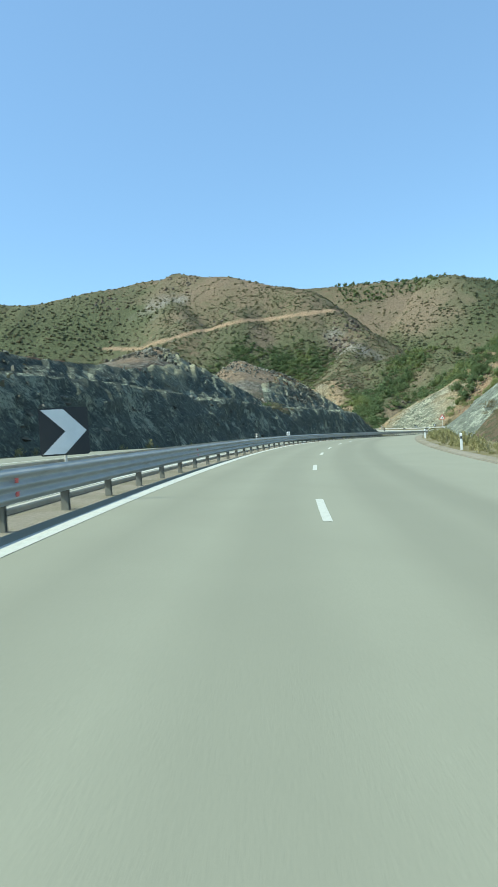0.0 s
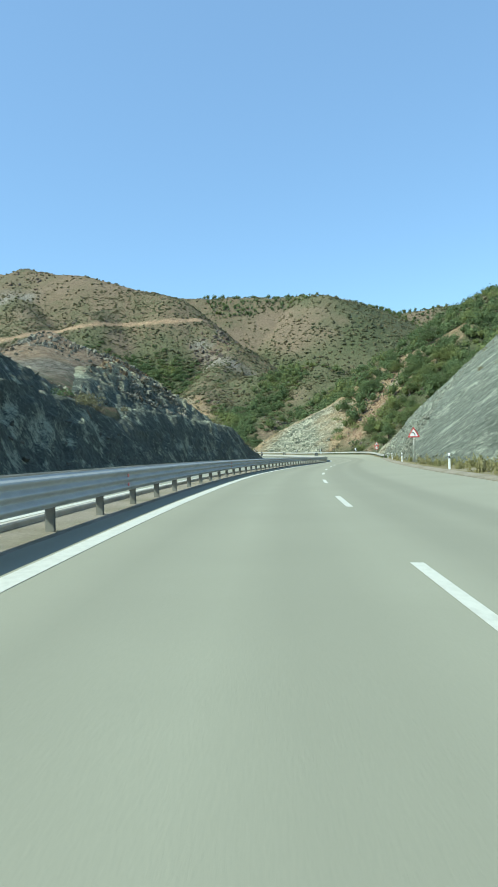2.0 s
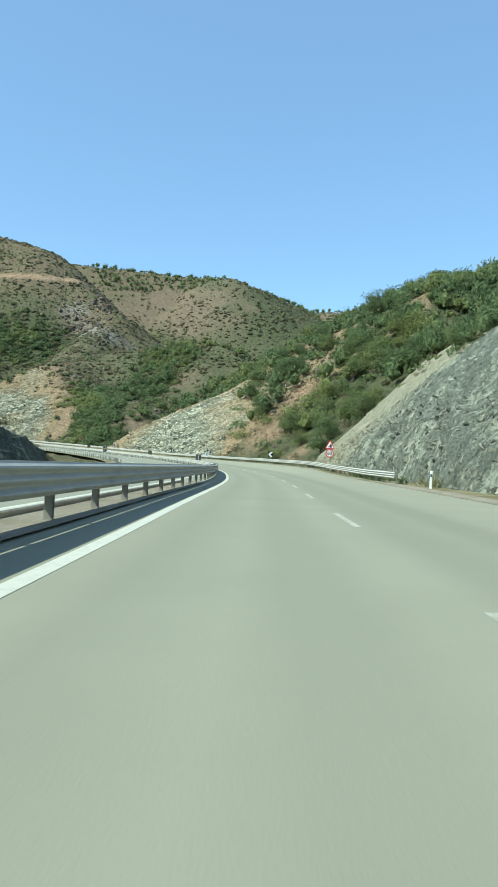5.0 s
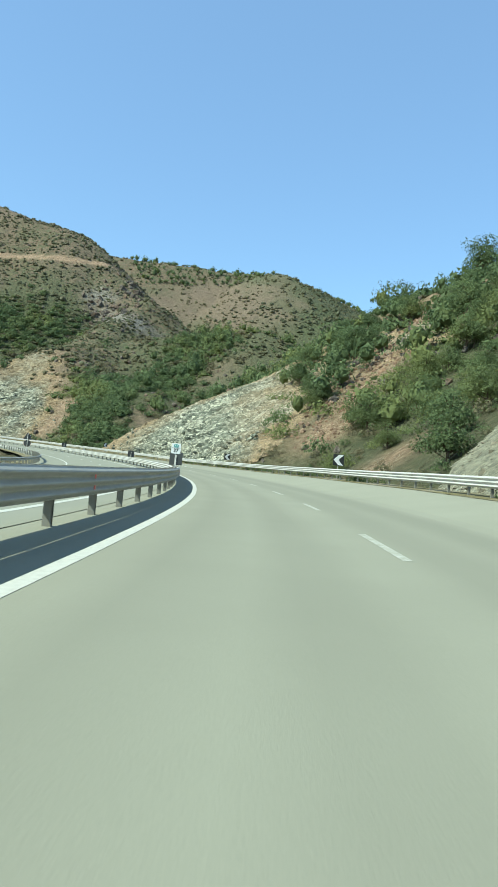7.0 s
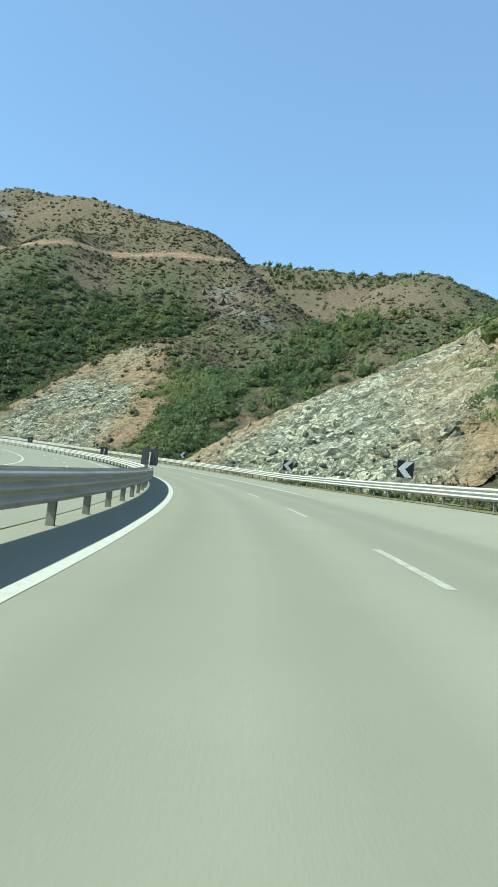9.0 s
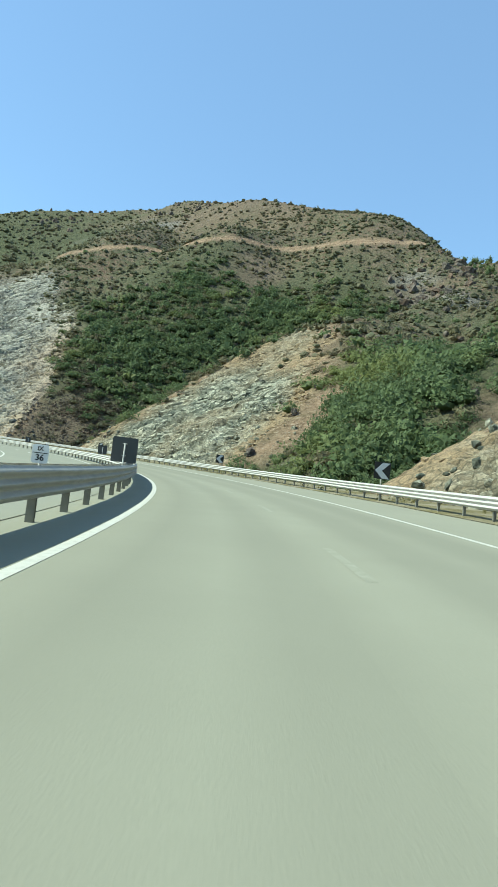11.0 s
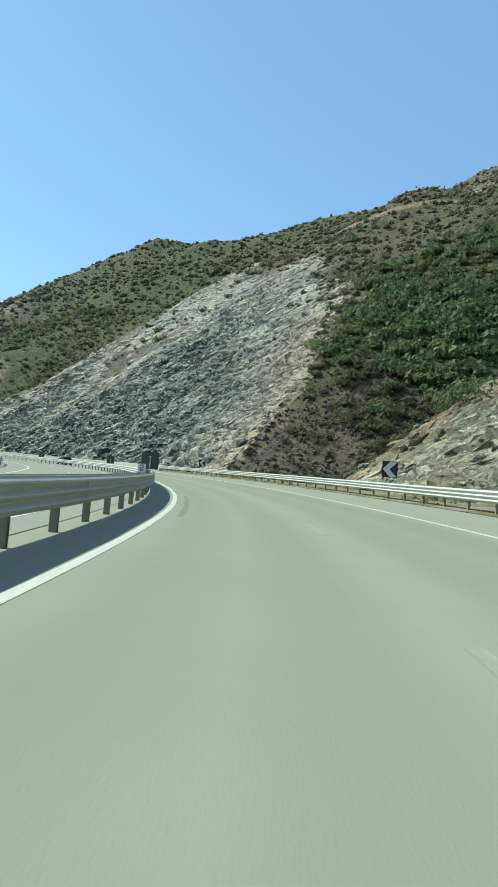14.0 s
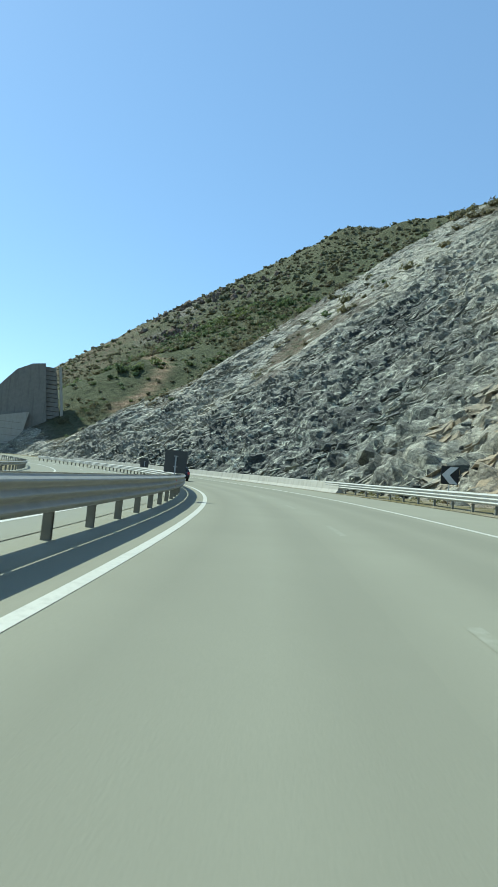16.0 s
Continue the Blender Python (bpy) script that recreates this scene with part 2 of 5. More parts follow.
CRAG_RED = crag("rock_reddish_slide", (0.1, 0.066, 0.044), (0.23, 0.155, 0.104), (0.37, 0.275, 0.195), (0.27, 0.155, 0.09))
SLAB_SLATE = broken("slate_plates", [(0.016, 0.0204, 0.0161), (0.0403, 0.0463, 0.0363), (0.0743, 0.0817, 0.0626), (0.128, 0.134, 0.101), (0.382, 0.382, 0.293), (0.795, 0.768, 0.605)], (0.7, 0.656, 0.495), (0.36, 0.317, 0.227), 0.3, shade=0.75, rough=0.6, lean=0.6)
SLAB_PALE = broken("pale_blocks", [(0.0825, 0.0888, 0.067), (0.176, 0.183, 0.14), (0.275, 0.278, 0.21), (0.407, 0.4, 0.297), (0.66, 0.627, 0.47)], (0.55, 0.416, 0.243), SOIL, 0.5)
SLAB_NET = broken("grey_fragments", [(0.09, 0.095, 0.075), (0.17, 0.174, 0.14), (0.26, 0.258, 0.205), (0.42, 0.41, 0.325)], (0.4, 0.35, 0.24), (0.163, 0.127, 0.0734), 0.2)
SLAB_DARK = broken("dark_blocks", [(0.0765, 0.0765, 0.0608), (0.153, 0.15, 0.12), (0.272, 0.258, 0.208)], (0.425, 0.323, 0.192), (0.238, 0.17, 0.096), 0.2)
SLAB_MOUND = broken("mound_rubble", [(0.0576, 0.0576, 0.0461), (0.144, 0.139, 0.112), (0.259, 0.245, 0.194), (0.403, 0.367, 0.288)], (0.331, 0.23, 0.13), (0.173, 0.104, 0.0576), 0.45)
SLAB_BRIGHT = broken("bright_slabs", [(0.216, 0.209, 0.173), (0.338, 0.317, 0.259), (0.49, 0.454, 0.374)], (0.432, 0.353, 0.238), (0.302, 0.238, 0.151), 0.4)


def hillside():
    m = Mat("hillside_soil_and_scrub", 0.95)
    soil = m.mix(m.ramp(m.noise(0.3, 8, 0.75), [(0.32, 0.0), (0.66, 1.0)]), (0.0935, 0.0704, 0.0462), (0.248, 0.185, 0.125))
    soil = m.mix(m.ramp(m.noise(0.022, 5), [(0.38, 0.0), (0.56, 0.9)]), soil, m.mix(m.noise(0.7, 7, 0.75), (0.11, 0.0726, 0.0495), (0.275, 0.182, 0.125)))
    soil = m.mix(m.ramp(m.noise(0.8, 7, 0.78), [(0.55, 0.0), (0.66, 0.7)]), soil, (0.352, 0.303, 0.231))
    grass = m.mix(m.ramp(m.noise(0.9, 7, 0.75), [(0.34, 0.0), (0.64, 1.0)]), (0.0506, 0.055, 0.0297), (0.163, 0.154, 0.0858))
    patch = m.noise(0.13, 8, 0.75)
    cover = m.t.nodes.new("ShaderNodeMath")
    cover.operation = "ADD"
    m.t.links.new(patch, cover.inputs[0])
    m.t.links.new(m.attribute("green"), cover.inputs[1])
    c = m.mix(m.ramp(cover.outputs[0], [(0.47, 0.0), (0.62, 0.95)]), soil, grass)
    # low cushions of scrub
    low = m.noise(0.7, 6, 0.72)
    c = m.mix(m.ramp(low, [(0.47, 0.0), (0.55, 0.85)]), c, m.mix(m.noise(3, 4), (0.055, 0.0638, 0.033), (0.138, 0.143, 0.077)))
    c = m.mix(m.ramp(m.attribute("green"), [(0.22, 0.0), (0.5, 0.85)]), c, m.mix(m.ramp(m.noise(0.6, 6, 0.75), [(0.36, 0.0), (0.62, 1.0)]), (0.0385, 0.0484, 0.0242), (0.127, 0.134, 0.0682)))
    # dry heath and mauve-brown stones where little grows
    heath = m.mix(m.ramp(m.noise(0.5, 8, 0.78), [(0.35, 0.0), (0.63, 1.0)]), (0.105, 0.0792, 0.0572), (0.264, 0.196, 0.134))
    heath = m.mix(m.ramp(m.noise(0.9, 7, 0.75), [(0.52, 0.0), (0.62, 0.7)]), heath, (0.0935, 0.088, 0.0506))
    c = m.mix(m.attribute("brown"), c, heath)
    rubble = m.mix(m.ramp(m.noise(1.0, 8, 0.78), [(0.34, 0.0), (0.64, 1.0)]), (0.143, 0.0858, 0.0517), (0.462, 0.325, 0.209))
    rubble = m.mix(m.ramp(m.noise(2.2, 6, 0.75), [(0.56, 0.0), (0.64, 0.8)]), rubble, (0.568, 0.487, 0.364))
    c = m.mix(m.attribute("bare"), c, rubble)
    # grey weathered ledges
    ledge = m.mix(m.ramp(m.noise(0.8, 8, 0.78), [(0.38, 0.0), (0.6, 1.0)]), (0.055, 0.0506, 0.044), (0.33, 0.297, 0.242))
    c = m.mix(m.attribute("ledge"), c, ledge)
    m.paint(c)
    return m.bump(m.noise(0.5, 8, 0.75), 1.6, 0.9).bump(low, 0.9, 0.5).bump(m.noise(2.4, 6, 0.75), 0.25, 0.8).m


HILLSIDE = hillside()


def verge():
    m = Mat("verge_dry_grass", 0.95)
    c = m.mix(m.noise(3, 6, 0.7), (0.0936, 0.0864, 0.0324), (0.259, 0.216, 0.115))
    c = m.mix(m.ramp(m.noise(0.4, 4), [(0.45, 0.0), (0.65, 0.8)]), c, (0.302, 0.266, 0.194))
    return m.paint(c).bump(m.noise(9, 5), 0.12).m


VERGE = verge()


def leaves(name, a, b, c3, odd=(0.45, 0.62)):
    m = Mat(name, 0.6)
    c = m.mix(m.island(), tuple(v * 1.1 for v in a), tuple(v * 1.1 for v in b))
    c = m.mix(m.ramp(m.noise(0.22, 3), [(0.35, 0.0), (0.7, 0.55)]), c, tuple(v * 0.5 for v in a))
    c = m.mix(m.ramp(m.noise(0.05, 4), [(odd[0], 0.0), (odd[1], 0.75)]), c, c3)
    m.b.inputs["Specular IOR Level"].default_value = 0.12
    m.paint(c)
    # light that comes through the leaf
    thin = m.t.nodes.new("ShaderNodeBsdfTranslucent")
    both = m.t.nodes.new("ShaderNodeMixShader")
    both.inputs["Fac"].default_value = 0.4
    m.t.links.new(c, thin.inputs["Color"])
    m.t.links.new(m.b.outputs[0], both.inputs[1])
    m.t.links.new(thin.outputs[0], both.inputs[2])
    m.t.links.new(both.outputs[0], m.t.nodes["Material Output"].inputs["Surface"])
    return m.m


LEAF = leaves("leaves_oak_green", (0.0994, 0.134, 0.0594), (0.16, 0.205, 0.0896), (0.216, 0.233, 0.0821), (0.5, 0.66))
LEAF_SCRUB = leaves("leaves_dry_scrub", (0.146, 0.14, 0.0762), (0.224, 0.208, 0.116), (0.213, 0.179, 0.108))
LEAF_HEATH = leaves("leaves_grey_green_heath", (0.121, 0.132, 0.0725), (0.218, 0.218, 0.129), (0.213, 0.182, 0.11))
LEAF_BRUSH = leaves("twigs_dry_brown_brush", (0.09, 0.075, 0.048), (0.17, 0.145, 0.098), (0.12, 0.125, 0.066))
LEAF_GRASS = leaves("dry_grass_blades", (0.194, 0.185, 0.0727), (0.389, 0.34, 0.175), (0.175, 0.194, 0.068))


def plain(name, color, rough=0.5, metal=0.0, grime=0.15):
    m = Mat(name, rough, metal)
    c = m.mix(m.ramp(m.noise(5, 5, 0.7), [(0.4, 0.0), (0.75, grime)]), color, tuple(v * 0.4 + 0.03 for v in color))
    return m.paint(c).bump(m.noise(40), 0.001).m


BARK = plain("bark_grey_brown", (0.12, 0.09, 0.06), 0.95, 0, 0.6)
BLACK = plain("sign_black", (0.018, 0.019, 0.02), 0.5)
WHITE = plain("sign_white_reflective", (0.72, 0.72, 0.7), 0.4)
BACK_GREY = plain("sign_back_dark_grey", (0.055, 0.057, 0.055), 0.55)
RED = plain("sign_red", (0.5, 0.025, 0.03), 0.4)
RED_LAMP = plain("reflector_red", (0.6, 0.06, 0.05), 0.3)
TEAL = plain("sign_green_patch", (0.05, 0.3, 0.28), 0.45)
CAR_PAINT = plain("car_paint_black", (0.012, 0.012, 0.016), 0.18, 0.0, 0.05)
GLASS_DARK = plain("car_glass_dark", (0.01, 0.013, 0.015), 0.08, 0.0, 0.02)
RUBBER = plain("tyre_rubber", (0.015, 0.015, 0.015), 0.85)
CHROME = plain("wheel_rim_alloy", (0.4, 0.41, 0.42), 0.3, 0.9)

# ---- mesh helpers ----
def mesh_of(name, verts, faces, material, smooth=False):
    me = bpy.data.meshes.new(name)
    me.from_pydata([tuple(v) for v in verts], [], [tuple(f) for f in faces])
    me.materials.append(material)
    if smooth:
        me.polygons.foreach_set("use_smooth", [True] * len(me.polygons))
    me.update()
    return me


def put(name, me, parent=None, label="", m=None):
    ob = new(name, me)
    if m is not None:
        ob.matrix_basis = m
    if parent is not None:
        ob.parent = parent
    if label:
        ob["label"] = label
    return ob


def part(name, bm, material, parent, label="", m=None, smooth=False):
    """Links a bmesh as one mesh object under a thing or a part."""
    me = bpy.data.meshes.new(name)
    bm.to_mesh(me)
    bm.free()
    me.materials.append(material)
    if smooth:
        me.polygons.foreach_set("use_smooth", [True] * len(me.polygons))
    return put(name, me, parent, label, m)


def box_bm(sx, sy, sz, at=(0, 0, 0), bevel=0.0, bm=None):
    bm = bm or bmesh.new()
    made = bmesh.ops.create_cube(bm, size=1, matrix=Matrix.Translation(at) @ Matrix.Diagonal((sx, sy, sz, 1)))
    if bevel:
        edges = list({e for v in made["verts"] for e in v.link_edges})
        bmesh.ops.bevel(bm, geom=edges, offset=bevel, segments=2, affect="EDGES", profile=0.5)
    return bm


def tube_bm(r, length, at=(0, 0, 0), sides=10, r2=None, bm=None):
    bm = bm or bmesh.new()
    bmesh.ops.create_cone(bm, cap_ends=True, segments=sides, radius1=r, radius2=r if r2 is None else r2, depth=length,
                          matrix=Matrix.Translation((at[0], at[1], at[2] + length / 2)))
    return bm


def plate_bm(points, thick, bm=None):
    """A flat plate in x and z, thick along y towards -y, from an outline."""
    bm = bm or bmesh.new()
    front = [bm.verts.new((x, -thick / 2, z)) for x, z in points]
    back = [bm.verts.new((x, thick / 2, z)) for x, z in points]
    n = len(points)
    bm.faces.new(front)
    bm.faces.new(back[::-1])
    for i in range(n):
        bm.faces.new((front[i], back[i], back[(i + 1) % n], front[(i + 1) % n]))
    bmesh.ops.recalc_face_normals(bm, faces=bm.faces)
    return bm


def lattice(ix, iy, iz, seed):
    h = (ix.astype(np.int64) * 374761393 + iy.astype(np.int64) * 668265263 + iz.astype(np.int64) * 2147483647 + seed * 1274126177) & 0xFFFFFFFF
    h = ((h ^ (h >> 13)) * 1274126177) & 0xFFFFFFFF
    return ((h ^ (h >> 16)) & 0xFFFFFF) / float(0xFFFFFF)


def value_noise(x, y, z=None, seed=0):
    """Smooth noise in 0..1 for arrays."""
    z = np.zeros_like(x) if z is None else z
    fx, fy, fz = np.floor(x), np.floor(y), np.floor(z)
    u, v, w = x - fx, y - fy, z - fz
    u, v, w = u * u * (3 - 2 * u), v * v * (3 - 2 * v), w * w * (3 - 2 * w)
    out = 0
    for i, a in ((0, 1 - u), (1, u)):
        for j, b in ((0, 1 - v), (1, v)):
            for k, c in ((0, 1 - w), (1, w)):
                out = out + a * b * c * lattice(fx + i, fy + j, fz + k, seed)
    return out


def fbm(x, y, z=None, seed=0, octaves=4, gain=0.5):
    total, amp, out, f = 0, 1, 0, 1
    for o in range(octaves):
        out = out + amp * (value_noise(x * f, y * f, None if z is None else z * f, seed + o) - 0.5)
        total, amp, f = total + amp, amp * gain, f * 2.03
    return out / total


def block_noise(x, y, z, seed=0):
    """A random step for each cell of a leaning lattice: broken rock."""
    return lattice(np.floor(x), np.floor(y), np.floor(z), seed) - 0.5


from mathutils.bvhtree import BVHTree

# ---- the road's line: its left edge line in plan, with height ----
LINE = [
    (6.6, -100.0, 0.02), (-0.1, -60.2, -0.06), (-3.0, -20.1, -0.14), (-1.7, 19.9, -0.11), (4.2, 59.7, -0.13), (14.2, 98.8, -0.52),
    (27.6, 137.1, -1.09), (42.5, 174.3, -1.7), (57.0, 211.3, -2.23), (68.6, 249.4, -2.54), (74.6, 288.3, -2.59), (73.6, 327.8, -2.32),
    (64.9, 366.6, -1.75), (48.7, 402.8, -1.0), (26.5, 435.4, -0.17), (-1.9, 462.9, 0.8), (-34.2, 485.8, 1.68), (-70.4, 501.9, 2.56),
    (-108.9, 510.7, 3.44), (-148.5, 511.9, 4.32), (-187.5, 505.3, 5.2), (-224.5, 491.4, 6.08), (-258.1, 470.5, 6.96),
]


def spline(nodes, per=40):
    pts = np.array(nodes, float)
    pts = np.vstack([2 * pts[0] - pts[1], pts, 2 * pts[-1] - pts[-2]])
    out = []
    for i in range(1, len(pts) - 2):
        a, b, c, d = pts[i - 1 : i + 3]
        for t in np.linspace(0, 1, per, endpoint=False):
            out.append(0.5 * (2 * b + (c - a) * t + (2 * a - 5 * b + 4 * c - d) * t**2 + (3 * b - a - 3 * c + d) * t**3))
    return np.array(out + [pts[-2]])


curve_pts = spline(LINE)
run = np.r_[0, np.cumsum(np.hypot(*np.diff(curve_pts[:, :2], axis=0).T))]
S0 = -100.0
S_AXIS = np.arange(S0, S0 + run[-1] - 1, 1.0)
CX, CY, CZ = (np.interp(S_AXIS - S0, run, curve_pts[:, k]) for k in range(3))
TX, TY = np.gradient(CX), np.gradient(CY)
TL = np.hypot(TX, TY)
TX, TY = TX / TL, TY / TL
S_END = float(S_AXIS[-1])


def bank_at(s):
    return np.interp(s, [-50, 0, 50, 100, 150, 250, 330, 500], [-0.08, -0.075, -0.058, -0.015, 0.015, 0.03, 0.025, 0.025])


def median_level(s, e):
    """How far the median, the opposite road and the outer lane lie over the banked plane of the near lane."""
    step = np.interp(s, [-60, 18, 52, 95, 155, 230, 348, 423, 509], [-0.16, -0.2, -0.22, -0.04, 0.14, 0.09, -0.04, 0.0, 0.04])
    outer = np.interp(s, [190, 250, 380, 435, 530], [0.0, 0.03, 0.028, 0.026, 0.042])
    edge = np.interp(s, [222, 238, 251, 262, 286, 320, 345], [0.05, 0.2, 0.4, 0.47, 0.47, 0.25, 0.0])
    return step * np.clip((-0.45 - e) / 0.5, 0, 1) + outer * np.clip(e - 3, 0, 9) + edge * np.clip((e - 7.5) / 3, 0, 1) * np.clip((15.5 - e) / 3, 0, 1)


def road_xyz(s, e, up=0.0):
    """The place at s metres along the road, e metres to the right of its left edge line, up metres over the road."""
    s, e = np.asarray(s, float), np.asarray(e, float)
    x, y, z = (np.interp(s, S_AXIS, c) for c in (CX, CY, CZ))
    tx, ty = np.interp(s, S_AXIS, TX), np.interp(s, S_AXIS, TY)
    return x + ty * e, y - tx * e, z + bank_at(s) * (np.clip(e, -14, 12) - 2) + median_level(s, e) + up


def road_turn(s):
    """The road's heading at s: the turn about z that takes +y along it."""
    return math.atan2(-float(np.interp(s, S_AXIS, TX)), float(np.interp(s, S_AXIS, TY)))


def road_pose(s, e, up=0.0, turn=0.0):
    x, y, z = (float(v) for v in road_xyz(s, e, up))
    return Matrix.Translation((x, y, z)) @ Matrix.Rotation(road_turn(s) + turn, 4, "Z")


def along(x, y):
    """s and e of places in plan."""
    x, y = np.asarray(x, float).ravel(), np.asarray(y, float).ravel()
    best = np.empty(len(x), int)
    cx, cy = CX[::4], CY[::4]
    for i in range(0, len(x), 20000):
        dd = (x[i : i + 20000, None] - cx) ** 2 + (y[i : i + 20000, None] - cy) ** 2
        best[i : i + 20000] = dd.argmin(1) * 4
    ox, oy = x - CX[best], y - CY[best]
    s = S_AXIS[best] + ox * TX[best] + oy * TY[best]
    e = ox * TY[best] - oy * TX[best]
    far = np.hypot(ox, oy)
    return s, np.where(far > np.abs(e) + 6, np.sign(e) * far, e)


def strip(name, s0, s1, e0, e1, material, up=0.0, step=2.0, cells=1, profile=None):
    """A ribbon along the road between two distances from its line."""
    ss = np.arange(s0, s1 + step / 2, step)
    ee = np.linspace(e0, e1, cells + 1)
    verts = []
    for s in ss:
        x, y, z = road_xyz(np.full(len(ee), s), ee, up if profile is None else profile(ee))
        verts += list(zip(x, y, z))
    n = len(ee)
    faces = [(i * n + j, i * n + j + 1, (i + 1) * n + j + 1, (i + 1) * n + j) for i in range(len(ss) - 1) for j in range(n - 1)]
    return mesh_of(name, verts, faces, material)


def loft(name, s0, s1, outline, material, step=2.0, closed=True):
    """A closed profile (e, up) drawn along the road, with end caps: kerbs, walls, barriers."""
    ss = np.arange(s0, s1 + step / 2, step)
    ee, uu = np.array([p[0] for p in outline]), np.array([p[1] for p in outline])
    verts, n = [], len(outline)
    for s in ss:
        x, y, z = road_xyz(np.full(n, s), ee, uu)
        verts += list(zip(x, y, z))
    faces = [(i * n + j, (i + 1) * n + j, (i + 1) * n + (j + 1) % n, i * n + (j + 1) % n) for i in range(len(ss) - 1) for j in range(n if closed else n - 1)]
    faces += [tuple(range(n)), tuple(range((len(ss) - 1) * n, len(ss) * n))[::-1]]
    return mesh_of(name, verts, faces, material)

# ---- the land: ridges and spurs, cut back for the road ----
RIDGES = []


def ridge(slope, *crest, blunt=12.0):
    RIDGES.append((slope, np.array(crest, float), blunt))


# the long hill behind everything, west to east
ridge(0.70, (-520, 900, 130), (-400, 800, 115), (-308, 760, 171), (-240, 754, 161), (-104, 811, 193), (94, 850, 179), (228, 826, 178), (247, 774, 169), (359, 839, 163), (557, 786, 187))
# its spurs towards the road
ridge(0.92, (-73, 798, 198), (66, 677, 143), (109, 601, 87), (67, 507, 37), (91, 430, 19))
ridge(0.86, (-96, 807, 189), (-55, 650, 115), (-72, 614, 80), (-78, 543, 38))
ridge(0.90, (100, 861, 179), (-4, 650, 120), (-33, 574, 58), (-45, 533, 35))
ridge(0.85, (144, 481, 54), (101, 516, 50), (57, 492, 32), (41, 484, 19))
ridge(0.89, (268, 361, 90), (167, 336, 55), (147, 359, 44), (105, 348, 15))
# the low spur that the road cuts off
ridge(0.9, (108.3, 349.2, 13.8), (87.2, 383.9, 6.5), (87.7, 381.5, 0.7), (83, 371.5, 1.7), blunt=3.0)
ridge(0.9, (112, 362, 24), (103, 371, 18), (97, 377, 13.5), (92, 377, 9), blunt=2.0)
ridge(0.8, (108, 345, 20), (101, 337, 12), (97, 327, 5.5), blunt=3.0)
# the wooded ridge on the right of the road
ridge(0.61, (560, 800, 172), (366, 605, 138), (242, 435, 90), (184, 281, 45), (140, 262, 19))
# the cut hill on the left of the road
ridge(0.80, (-75, -60, 10.5), (-45, 0, 10.5), (-24, 65, 10.5), (-18, 105, 11.5), (-6, 150, 10.5), (6, 175, 13), (16, 193, 11), (36, 218, 1))
# its two rubble mounds
ridge(0.80, (-20, 112, 14), (-16, 122, 17.5), (-11, 133, 13.5), blunt=2.5)
ridge(0.80, (-4, 169, 17), (-2, 181, 21), (8, 188, 17), (25, 199, 9), blunt=2.5)
# the far hill in the west
ridge(0.61, (-400, 800, 112), (-299, 676, 83), (-255, 604, 47), (-200, 560, 25))
ridge(0.75, (-240, 592, 47), (-214, 574, 44), (-196, 556, 28), blunt=8.0)
# the hill over the smooth cutting
ridge(0.86, (172, 274, 54), (127, 219, 34), (103, 179, 33), (76, 146, 18), (56, 112, 11), (46, 84, 3))
# shoulders over the cuttings
ridge(0.84, (68, 487, 35), (69, 468, 24), (58, 450, 15))
ridge(0.87, (-97, 614, 83), (-61, 587, 54), (-20, 552, 41))
ridge(0.99, (-96, 616, 80.5), (-128, 569, 40.5), (-151, 546, 22.5))


# rocky knolls on the western skyline: x, y, reach, height
KNOLLS = [(-284, 733, 16, 7.0), (-236, 726, 14, 4.5), (-20, 722, 40, 3.0)]


def natural(x, y):
    """The height of the land before the road was cut."""
    tops = []
    for slope, crest, blunt in RIDGES:
        top = None
        for a, b in zip(crest[:-1], crest[1:]):
            v = b[:2] - a[:2]
            u = np.clip(((x - a[0]) * v[0] + (y - a[1]) * v[1]) / (v @ v), 0, 1)
            away = np.hypot(x - a[0] - u * v[0], y - a[1] - u * v[1])
            z = a[2] + u * (b[2] - a[2]) - slope * (np.sqrt(away * away + blunt * blunt) - blunt)
            top = z if top is None else np.maximum(top, z)
        tops.append(top)
    tops = np.array(tops)
    high = tops.max(0)
    z = high + 4 * np.log(np.exp((tops - high) / 4).sum(0))
    for kx, ky, kr, kh in KNOLLS:
        z = z + kh * np.exp(-((x - kx) ** 2 + (y - ky) ** 2) / (kr * kr))
    rough = np.clip((z + 10) / 40, 0, 1)
    return z + rough * (3.5 * fbm(x / 45, y / 45, seed=3, octaves=3) + 2.2 * fbm(x / 14, y / 14, seed=9, octaves=3))


def road_level(s):
    return np.interp(s, S_AXIS, CZ)


def cut_right(s, e):
    """The face that the road's cutting allows on its right."""
    toe = np.interp(s, [0, 60, 100, 240, 262, 276, 300, 335, 520, 560], [13.5, 13, 12.6, 12.8, 14.2, 16.5, 16, 14.5, 14, 12.2])
    lean = np.interp(s, [60, 120, 240, 300, 380, 450, 500, 560], [0.9, 1.0, 1.0, 0.75, 0.75, 0.76, 0.85, 0.93])
    shoulder = np.interp(s, [55, 95, 240, 270], [0, 2.4, 2.4, 0]) * (1 - np.exp(-np.maximum(e - toe, 0) / 2.2))
    return road_level(s) + bank_at(s) * 10 + lean * (e - toe) + shoulder, toe


def faced_right(s):
    """1 where bare rock is laid over the cutting, 0 where plants hold the slope."""
    return np.interp(s, [30, 36, 288, 292, 326, 330], [0, 1, 1, 0, 0, 1])


def overgrown(e):
    """How far along the road bushes have taken over the near end of the spur's face."""
    return np.interp(e, [18, 25.5, 35, 48], [323, 343, 356, 366])


